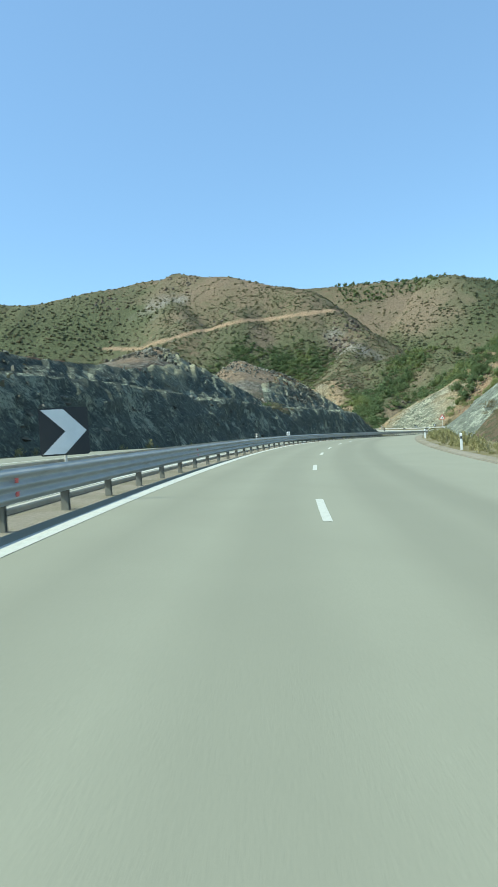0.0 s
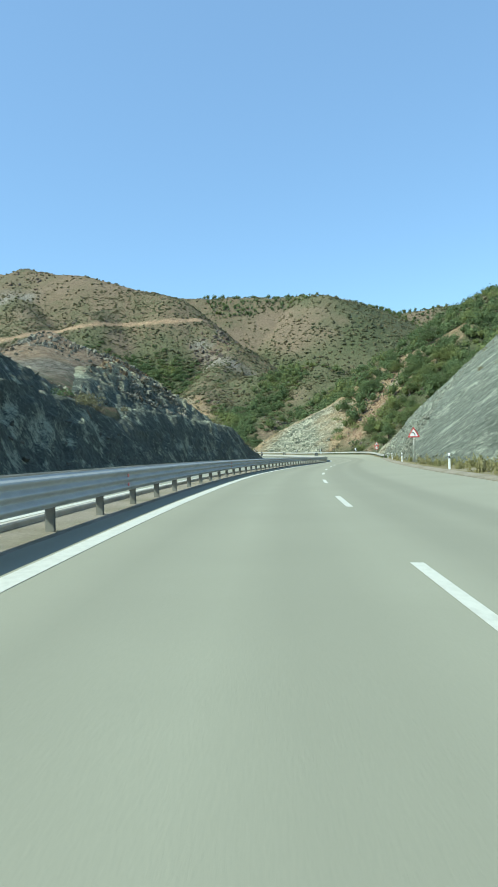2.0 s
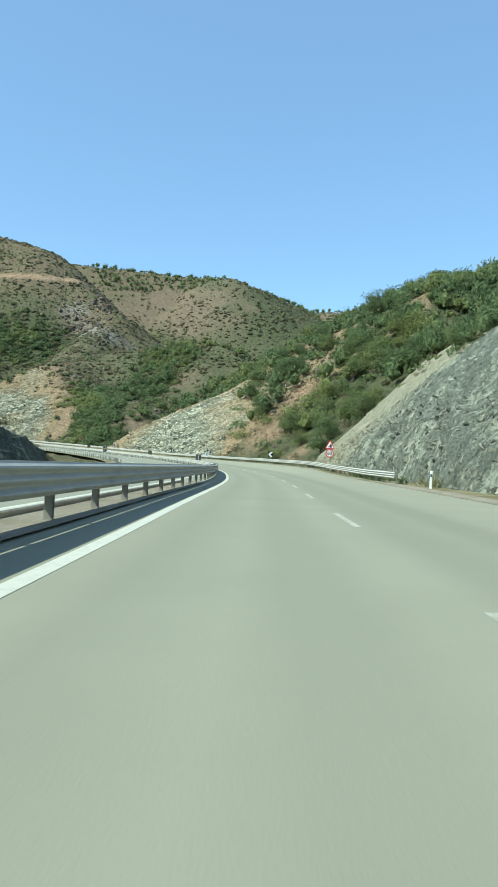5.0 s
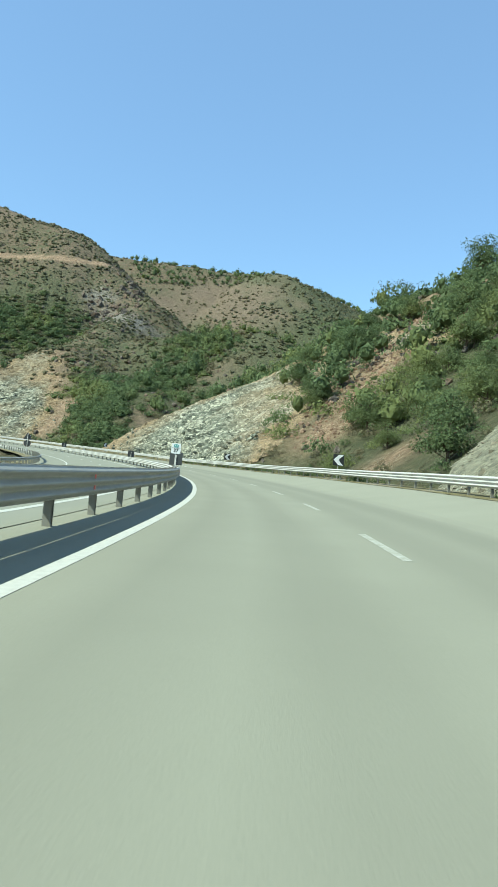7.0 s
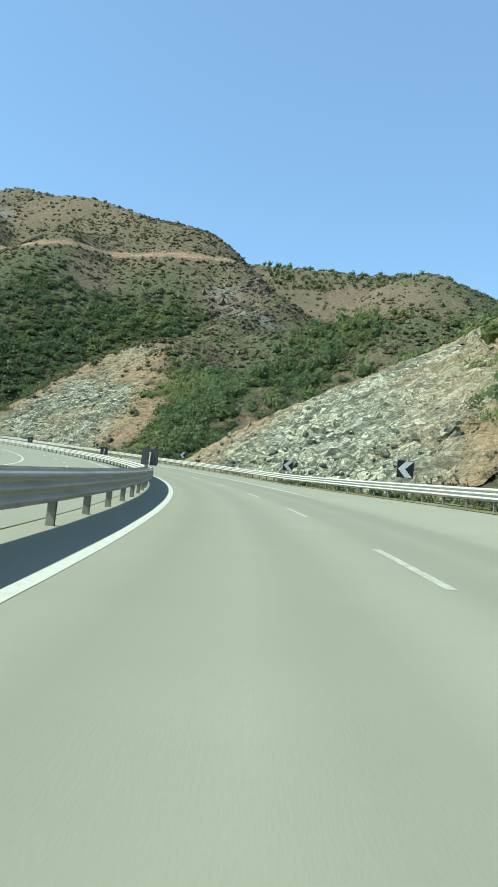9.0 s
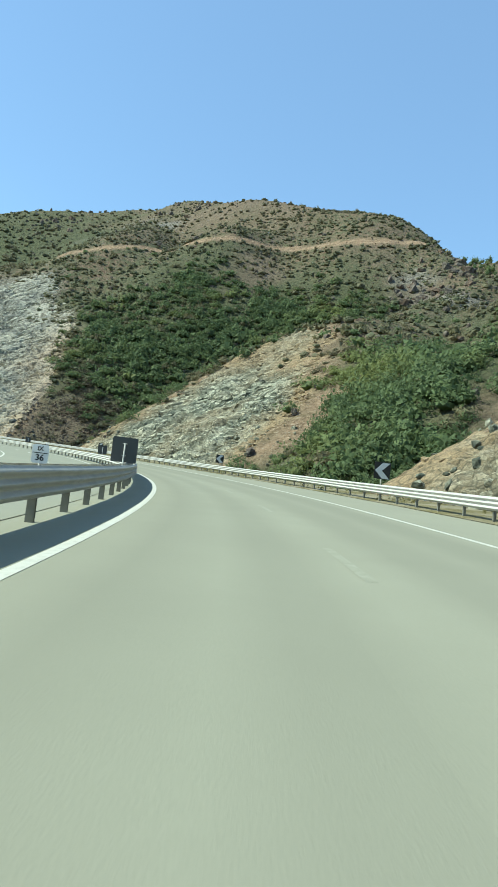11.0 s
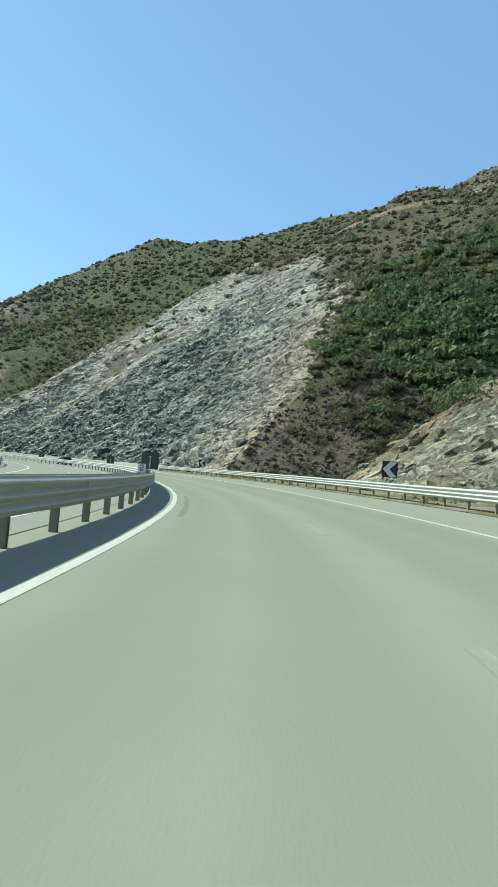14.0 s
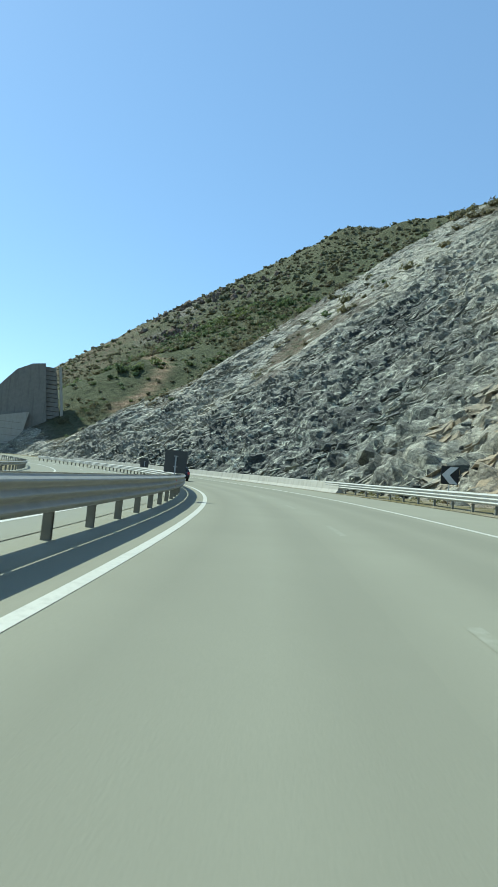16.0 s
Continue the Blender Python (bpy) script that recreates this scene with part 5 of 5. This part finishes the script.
def open_ground(x, y, margin=0.8):
    """Where plants can stand: off the roads and off the bare faces."""
    s, e = along(x, y)
    nat = natural(x, y)
    face, toe = cut_right(s, e)
    ok = (e > toe + 0.5) & ((nat < face + margin) | (faced_right(s) < 0.5)) | (e < -16) & ((s > 240) | (nat < 8)) & (nat < cut_left(s, e) + margin)
    ok &= ((x + 207) ** 2 + (y - 566) ** 2 > 800) | (value_noise(x * 0.9, y * 0.9, seed=15) > 0.7)
    ok |= (s > 312) & (s < overgrown(e)) & (e > toe + 0.5) & (e < 70)
    return ok & (land(x, y) > -24), s, e


def spread(count, box, wanted, low=16, high=900):
    """Places for plants on slopes that look towards the road, by the distance from it."""
    x = rng.uniform(box[0], box[1], count)
    y = rng.uniform(box[2], box[3], count)
    g = greenness(x, y)
    spots = fbm(x / 15, y / 15, seed=31, octaves=4) * 1.9
    keep = rng.random(count) < wanted(g, spots, x, y)
    x, y, g = x[keep], y[keep], g[keep]
    ok, s, e = open_ground(x, y)
    away = np.abs(e)
    high_up = land(x, y)
    ok &= ~((y > 600) & (y < 700) & (x > -140) & (x < 95) & (np.abs(high_up - track_level(x)) < 2.2))
    ok &= ~((s < 262) & (e > 0) & (e < 20)) & ~((s > 200) & (s < 277 + 0.78 * (e - 18.4)) & (e > 0) & (e < 40))
    for sx, sy, sr in SCARS:
        ok &= (x - sx) ** 2 + (y - sy) ** 2 > (0.8 * sr) ** 2
    ok &= (away >= low) & (away < high)
    x, y, g, s, e = x[ok], y[ok], g[ok], s[ok], e[ok]
    tx, ty = np.interp(s, S_AXIS, TX), np.interp(s, S_AXIS, TY)
    h = natural(x, y)
    side = np.sign(e)
    faces = (natural(x - side * ty * 9, y + side * tx * 9) < h + 2.5) | (natural(x, y - 9) < h + 1.0)
    return x[faces], y[faces], g[faces], s[faces], e[faces]


def bushes(name, count, box, low, high, blades, leaf, size, core, thick, label, seed, fresh=None):
    """Scrub and green bushes of one belt: two meshes, dry and green."""
    forms = [clump(blades, leaf, 0.7, seed + k, core) for k in range(6)]
    x, y, g, s, e = spread(count, box, thick, low, high)
    seen = (e > 0) | (s < 235) | (s > 600)
    x, y, g = x[seen], y[seen], g[seen]
    green = rng.random(len(x)) < np.clip(0.07 + 1.25 * g, 0, 0.92)
    for word, pick, mat in (("dry", ~green, LEAF_SCRUB), ("green", green, fresh or LEAF)):
        n = int(pick.sum())
        r = size * (0.35 + 1.05 * rng.random(n) ** 2.2) * (1.0 + (0.9 * g[pick] if word == "green" else 0))
        tagged(scatter(word + "_" + name, forms, x[pick], y[pick], land(x[pick], y[pick], 0.0) + 0.2 * r, r, 0.8 + 0.5 * rng.random(n), mat),
               word + " " + label, "shrubs", kind="stuff")


cover = lambda g, p, x, y: np.clip(0.52 + 1.0 * p + 0.9 * g - 0.12 * brownness(x, y), 0.06, 1)
# far green bushes take the greyer heath leaf, haze put into the colour
bushes("far_scrub", 36000, (-330, 420, 300, 850), 130, 700, 5, 0.3, 1.35, 0.75, cover, "scrub far up the hillsides", 100, LEAF_HEATH)
bushes("slope_scrub", 34000, (-240, 260, 120, 640), 46, 130, 38, 0.2, 1.4, 0.5, cover, "scrub on the slopes", 200)
bushes("roadside_scrub", 24000, (-190, 190, 90, 600), 15, 46, 260, 0.068, 1.35, 0.0, lambda g, p, x, y: np.clip(0.34 + 1.1 * p + 1.2 * g, 0.03, 1), "bushes near the road", 300)
bushes("west_scrub", 10000, (-330, -130, 500, 660), 30, 130, 20, 0.2, 1.0, 0.6, cover, "scrub on the western hill", 400)
thicket = lambda g, p, x, y: np.clip(1.7 * (g - 0.22) + 0.5 * p, 0, 1)
bushes("gully_thicket", 7500, (-60, 80, 480, 640), 20, 150, 170, 0.115, 1.5, 0.4, thicket, "bushes crowding the gully", 500)
bushes("valley_thicket", 7000, (60, 150, 395, 500), 18, 130, 150, 0.085, 1.4, 0.5, thicket, "bushes in the side valley", 600)
# brown brush over the scree at the foot of the gully
x, y = rng.normal(-8, 9, 700), rng.normal(515, 9, 700)
ok, s, e = open_ground(x, y)
ok &= (e > 17) & (fbm(x / 6, y / 6, seed=87, octaves=3) > -0.05)
x, y = x[ok], y[ok]
r = 0.35 + 0.85 * rng.random(len(x)) ** 2
tagged(scatter("brown_brush", [clump(70, 0.11, 0.8, 720 + k, 0.45) for k in range(4)], x, y, land(x, y, 0.0) + 0.2 * r, r, 0.8 + 0.4 * rng.random(len(x)), LEAF_BRUSH), "dry brown brush over the scree", "shrubs", kind="stuff")
# low grey-green heath between the bushes of the middle hill
x, y, g, s, e = spread(17000, (-80, 170, 455, 700), lambda g, p, x, y: np.clip(0.8 + 0.5 * p - 0.45 * brownness(x, y), 0.1, 1), 30, 330)
r = 0.35 + 1.0 * rng.random(len(x)) ** 2.4
tagged(scatter("heath", [clump(5, 0.32, 0.7, 700 + k, 0.8) for k in range(6)], x, y, land(x, y, 0.0) + 0.15 * r, r, 0.7 + 0.5 * rng.random(len(x)), LEAF_HEATH), "low grey-green heath on the hill", "shrubs", kind="stuff")
# woods on the ridge behind the near trees
WOOD = [clump(115, 0.11, 1.0, 40 + k, 0.5) for k in range(5)]
x, y, g, s, e = spread(8200, (90, 420, 190, 560), lambda g, p, x, y: np.clip(0.2 * p + 1.5 * (g - 0.2), 0.0, 0.8), 28, 330)
r = 1.5 + 1.5 * rng.random(len(x))
tagged(scatter("woodland", WOOD, x, y, land(x, y, 0.0) + 1.0 * r, r, 1.1 + 0.35 * rng.random(len(x)), LEAF), "dense green oak woodland on the ridge", "woods", kind="stuff")
# the skyline trees of the far ridge
x = rng.uniform(120, 420, 520)
y = 812 + rng.uniform(-30, 40, 520)
r = 1.0 + 1.6 * rng.random(520) ** 2
tagged(scatter("ridge_pines", [clump(30, 0.2, 1.0, 60 + k, 0.6) for k in range(4)], x, y, land(x, y, 0.0) + 0.9 * r, r, np.full(520, 1.3), LEAF), "dark trees along the far ridge", "trees", kind="stuff")


def tree(name, high, seed):
    """An oak: tapered trunk, limbs and a broken crown of small leaves."""
    r = random.Random(seed)
    thing = new(name)
    bm = bmesh.new()
    lean = (r.uniform(-0.1, 0.1), r.uniform(-0.1, 0.1))

    def limb(a, b, r0, r1, sides=7):
        a, b = Vector(a), Vector(b)
        d = b - a
        m = Matrix.Translation((a + b) / 2) @ d.to_track_quat("Z", "Y").to_matrix().to_4x4()
        bmesh.ops.create_cone(bm, cap_ends=True, segments=sides, radius1=r0, radius2=r1, depth=d.length, matrix=m)

    top = (lean[0] * high, lean[1] * high, high * 0.6)
    limb((0, 0, -0.4), (top[0] * 0.5, top[1] * 0.5, high * 0.3), high * 0.028, high * 0.02)
    limb((top[0] * 0.5, top[1] * 0.5, high * 0.3), top, high * 0.02, high * 0.01)
    tips = [Vector(top) + Vector((0, 0, high * 0.18))]
    for k in range(11):
        a = k * 2.4 + r.random()
        z0 = high * r.uniform(0.06, 0.52)
        base = Vector((top[0] * z0 / (high * 0.6), top[1] * z0 / (high * 0.6), z0))
        reach = high * r.uniform(0.18, 0.34)
        tip = base + Vector((math.cos(a) * reach, math.sin(a) * reach, high * r.uniform(0.06, 0.28)))
        limb(base, tip, high * 0.011, high * 0.004, 5)
        tips.append(tip)
    part("trunk", bm, BARK, thing, "grey-brown trunk with limbs")
    blades = []
    for k, tip in enumerate(tips + [(tips[i] + tips[i - 1]) / 2 for i in range(1, len(tips))]):
        c = clump(200, 0.064, 0.95, seed * 50 + k)
        size = high * r.uniform(0.16, 0.26)
        blades.append(c * size + np.array(tip) - np.array((0, 0, size * 0.4)))
    pts = np.concatenate(blades).reshape(-1, 3)
    me = mesh_of("crown", pts.tolist(), np.arange(len(pts)).reshape(-1, 3).tolist(), LEAF)
    put("crown", me, thing, "leafy green crown down to the slope")
    return tagged(thing, "small green oak tree on the slope by the road", "tree", "roadside trees")


kinds = [tree("oak_tree", h, k) for k, h in enumerate((5.5, 4.6, 6.4, 5.0))]
x, y, g, s, e = spread(6000, (78, 175, 240, 400), lambda g, p, x, y: np.clip(0.15 + p + g, 0.05, 1), 18, 62)
near = (e < 62) & (s > 262) & (s < 372)
# the tall trees that stand out on the slope: x, y, height
TALL = [(98, 274, 6.5), (100, 289, 5.0), (104, 302, 6), (105, 278, 6.5), (115, 307, 6.5), (117, 296, 7.5), (127, 302, 8), (125, 289, 9), (130, 320, 8.5), (139, 315, 10), (120, 344, 6.5),
        (130, 310, 9), (140, 308, 10), (138, 332, 9), (135, 355, 8.5), (123, 309, 8), (119, 341, 8), (146, 322, 10), (150, 345, 9), (133, 295, 9)]
x = np.r_[[q[0] for q in TALL], x[near][:56]]
y = np.r_[[q[1] for q in TALL], y[near][:56]]
tall_by = [q[2] / 5.4 for q in TALL] + [0.75 + 0.5 * rng.random() for _ in range(56)]
z = land(x, y, 0.0)
for k in range(len(x)):
    grown = tall_by[k]
    m = Matrix.Translation((x[k], y[k], z[k] - 0.1)) @ Matrix.Rotation(rng.random() * 6.28, 4, "Z") @ Matrix.Diagonal((*[grown] * 3, 1))
    if k < len(kinds):
        kinds[k].matrix_basis = m
    else:
        copy = copy_thing(kinds[k % len(kinds)], m)
        copy.scale = m.to_scale()

# tufts of dry grass on the verges
n = 2600
s = rng.uniform(-30, 545, n)
e = rng.uniform(11.7, 14.6, n)
keep = fbm(s / 5, e / 2, seed=81, octaves=3) > 0.02
s, e = s[keep], e[keep]
px, py, pz = road_xyz(s, e)
r = 0.06 + 0.2 * rng.random(len(s)) ** 3
tagged(scatter("verge_grass", [clump(46, 0.22, 1.5, 91), clump(46, 0.22, 1.3, 92)], px, py, pz + 0.05 * np.clip(e - 10.8, 0, 4), r, 1.1 + rng.random(len(s)), LEAF_GRASS), "dry yellow grass tufts on the verge", "grass", kind="stuff")
n = 1500
s = rng.uniform(2, 215, n)
e = 12.0 + 2.6 * rng.random(n)
keep = fbm(s / 9, e / 3, seed=83, octaves=3) > -0.06
s, e = s[keep], e[keep]
px, py, pz = road_xyz(s, e)
r = 0.08 + 0.24 * rng.random(len(s)) ** 2.5
tagged(scatter("tall_grass", [clump(40, 0.2, 1.6, 96), clump(40, 0.2, 1.4, 97)], px, py, pz + 0.1, r, 1.3 + rng.random(len(s)), LEAF_GRASS), "tall yellow-green grass along the gutter", "grass", kind="stuff")
n = 900
s, e = rng.uniform(206, 350, n), rng.uniform(11.35, 13.2, n)
keep = fbm(s / 6, e / 2, seed=85, octaves=3) > 0.0
s, e = s[keep], e[keep]
px, py, pz = road_xyz(s, e)
r = 0.1 + 0.3 * rng.random(len(s)) ** 2.5
tagged(scatter("rail_weeds", [clump(60, 0.16, 1.2, 98), clump(60, 0.16, 1.0, 99)], px, py, pz + 0.05, r, 1.0 + rng.random(len(s)), LEAF), "green weeds under the guard rail", "weeds", kind="stuff")
n = 90
s, e = rng.uniform(-20, 262, n), rng.uniform(-15.8, -14.6, n)
px, py, pz = road_xyz(s, e)
r = 0.12 + 0.5 * rng.random(n) ** 3
tagged(scatter("roadside_weeds", [clump(90, 0.14, 1.2, 95)], px, py, pz + 0.1, r, np.full(n, 1.1), LEAF_GRASS), "yellow-green weeds along the opposite road", "weeds", kind="stuff")

# ---- rubble at the foot of the cuttings ----
def stones(name, s0, s1, e0, e1, count, big, material, label, seed):
    r = np.random.default_rng(seed)
    base = bmesh.new()
    bmesh.ops.create_icosphere(base, subdivisions=1, radius=1)
    v0 = np.array([v.co[:] for v in base.verts])
    f0 = np.array([[v.index for v in f.verts] for f in base.faces])
    base.free()
    s, u = r.uniform(s0, s1, count), r.random(count) ** 1.5
    verts, faces = [], []
    for k in range(count):
        e = e0 + (e1 - e0) * u[k]
        x, y, _ = (float(v) for v in road_xyz(s[k], e))
        z = float(cut_right(np.array([s[k]]), np.array([e]))[0][0])
        z = min(max(z, float(road_level(s[k])) - 0.1), float(natural(np.array([x]), np.array([y]))[0]) + 0.2)
        size = big * (0.25 + r.random() ** 3)
        v = v0 * (1 + 0.5 * (r.random((len(v0), 1)) - 0.5)) * size * r.uniform(0.6, 1.3, 3)
        a = r.random() * 6.28
        v = np.stack([v[:, 0] * math.cos(a) - v[:, 1] * math.sin(a), v[:, 0] * math.sin(a) + v[:, 1] * math.cos(a), v[:, 2] * 0.8], -1)
        verts.append(v + (x, y, z + size * 0.1))
        faces.append(f0 + k * len(v0))
    me = mesh_of(name, np.concatenate(verts).tolist(), np.concatenate(faces).tolist(), material)
    return tagged(new(name, me), label, "stones", kind="stuff")


stones("fallen_stones", 335, 400, 13, 24, 420, 0.55, ROCK_PALE, "fallen pale stones under the broken cutting", 1)
stones("fallen_stones", 420, 500, 13, 26, 480, 0.42, ROCK_PALE, "fallen stones and rubble at the foot of the cutting", 2)
stones("fallen_stones", 525, 650, 12.2, 22, 520, 0.8, ROCK_SLATE, "slate slabs and rubble at the foot of the tall face", 3)


# ---- the stepped retaining wall beyond the end of the slate face ----
def retaining_wall(base, face_turn):
    """Built in a frame with x along the wall, y into the hill and z up; one block a course at its stepped end."""
    thing = tagged(new("retaining_wall"), "tall grey concrete retaining wall with a stepped end", "wall", kind="structure")
    thing.matrix_basis = Matrix.Translation(base) @ Matrix.Rotation(face_turn, 4, "Z")

    def slab_part(name, outline, y0, thick, mat, label=""):
        part(name, plate_bm(outline, thick), mat, thing, label, Matrix.Translation((0, y0 + thick / 2, 0)))

    slab_part("wall", [(2.0, -3), (-1.4, 27), (-5, 26.4), (-9, 24.2), (-12.5, 20), (-16, 14.5), (-30, 9), (-30, -3)], 1.0, 9.0, CONCRETE_GREY, "high grey wall")
    slab_part("lower_wall", [(-7.2, -3), (-4.4, 12.2), (-12, 10.4), (-34, 8.6), (-34, -3)], -1.2, 2.2, CONCRETE, "paler lower wall")
    for k in range(5):
        z = 1.2 + 1.9 * k
        part("joint", box_bm(28, 0.06, 0.09, (-20, -1.2, z), 0.01), CONCRETE_GREY, thing)
    for k in range(22):
        z = -1.5 + 1.3 * k
        x0 = 2.2 - 0.165 * k
        part("step", box_bm(4.4 - 0.05 * k, 7.0, 1.16, (x0 + 2.0 - 0.03 * k, 4.2 + 0.12 * k, z), 0.06), CONCRETE_GREY, thing)
    drain = bmesh.new()
    box_bm(0.8, 0.5, 27.5, (0, 0, 13.5), 0.05, drain)
    part("drain", drain, CONCRETE, thing, "pale concrete drain", Matrix.Translation((6.3, 1.2, -0.5)) @ Matrix.Rotation(-0.13, 4, "Y"))
    return thing


retaining_wall((-187.8, 530.6, 6.0), radians(72))


# ---- the car ahead ----
def profile_car():
    thing = tagged(new("car"), "small black hatchback driving away on the road", "car")
    side = [(-1.95, 0.28), (-2.0, 0.55), (-1.93, 0.9), (-1.75, 1.0), (-1.35, 1.42), (-1.0, 1.48), (0.1, 1.46), (0.85, 1.0), (1.75, 0.86), (2.0, 0.66), (2.03, 0.35), (1.9, 0.25)]
    bm = bmesh.new()
    rings = []
    for x, tuck in ((-0.86, 0.12), (-0.8, 0.03), (0.8, 0.03), (0.86, 0.12)):
        ring = []
        for y, z in side:
            squeeze = 1 - 0.22 * max(0.0, (z - 0.95) / 0.55)
            ring.append(bm.verts.new((x * squeeze, y * (1 - tuck * 0.25), z - tuck * 0.1 * (z > 1))))
        rings.append(ring)
    n = len(side)
    for a, b in zip(rings[:-1], rings[1:]):
        for i in range(n):
            bm.faces.new((a[i], a[(i + 1) % n], b[(i + 1) % n], b[i]))
    bm.faces.new(rings[0][::-1])
    bm.faces.new(rings[-1])
    bmesh.ops.recalc_face_normals(bm, faces=bm.faces)
    part("body", bm, CAR_PAINT, thing, "glossy black body")
    glass = bmesh.new()
    for pts in ([(-0.6, -1.71, 1.06), (0.6, -1.71, 1.06), (0.52, -1.4, 1.38), (-0.52, -1.4, 1.38)],):
        glass.faces.new([glass.verts.new((x, y - 0.035, z + 0.02)) for x, y, z in pts])
    bmesh.ops.solidify(glass, geom=glass.faces[:], thickness=0.02)
    part("rear_window", glass, GLASS_DARK, thing, "dark rear window")
    for sx in (-1, 1):
        pane = bmesh.new()
        pane.faces.new([pane.verts.new((sx * w, y, z)) for w, y, z in ((0.84, -1.5, 1.0), (0.72, -1.25, 1.38), (0.71, 0.05, 1.38), (0.84, 0.7, 1.0))])
        bmesh.ops.solidify(pane, geom=pane.faces[:], thickness=0.03)
        part("side_window", pane, GLASS_DARK, thing)
        part("tail_light", box_bm(0.2, 0.06, 0.26, (sx * 0.72, -1.95, 0.84), 0.03), RED, thing, "red tail light")
        part("mirror", box_bm(0.2, 0.12, 0.13, (sx * 0.97, 0.55, 1.02), 0.04), CAR_PAINT, thing)
        for y in (-1.25, 1.3):
            bm = bmesh.new()
            bmesh.ops.create_cone(bm, cap_ends=True, segments=24, radius1=0.31, radius2=0.31, depth=0.2, matrix=Matrix.Translation((sx * 0.76, y, 0.31)) @ Matrix.Rotation(math.pi / 2, 4, "Y"))
            wheel = part("wheel", bm, RUBBER, thing)
            bm = bmesh.new()
            bmesh.ops.create_cone(bm, cap_ends=True, segments=18, radius1=0.2, radius2=0.17, depth=0.22, matrix=Matrix.Translation((sx * 0.77, y, 0.31)) @ Matrix.Rotation(math.pi / 2, 4, "Y"))
            part("rim", bm, CHROME, wheel, "alloy rim")
    part("bumper", box_bm(1.66, 0.16, 0.26, (0, -1.97, 0.47), 0.05), CAR_PAINT, thing)
    part("number_plate", box_bm(0.5, 0.02, 0.11, (0, -2.06, 0.52), 0.004), WHITE, thing, "white number plate")
    return thing


car = profile_car()
car.matrix_basis = road_pose(570, 1.95)
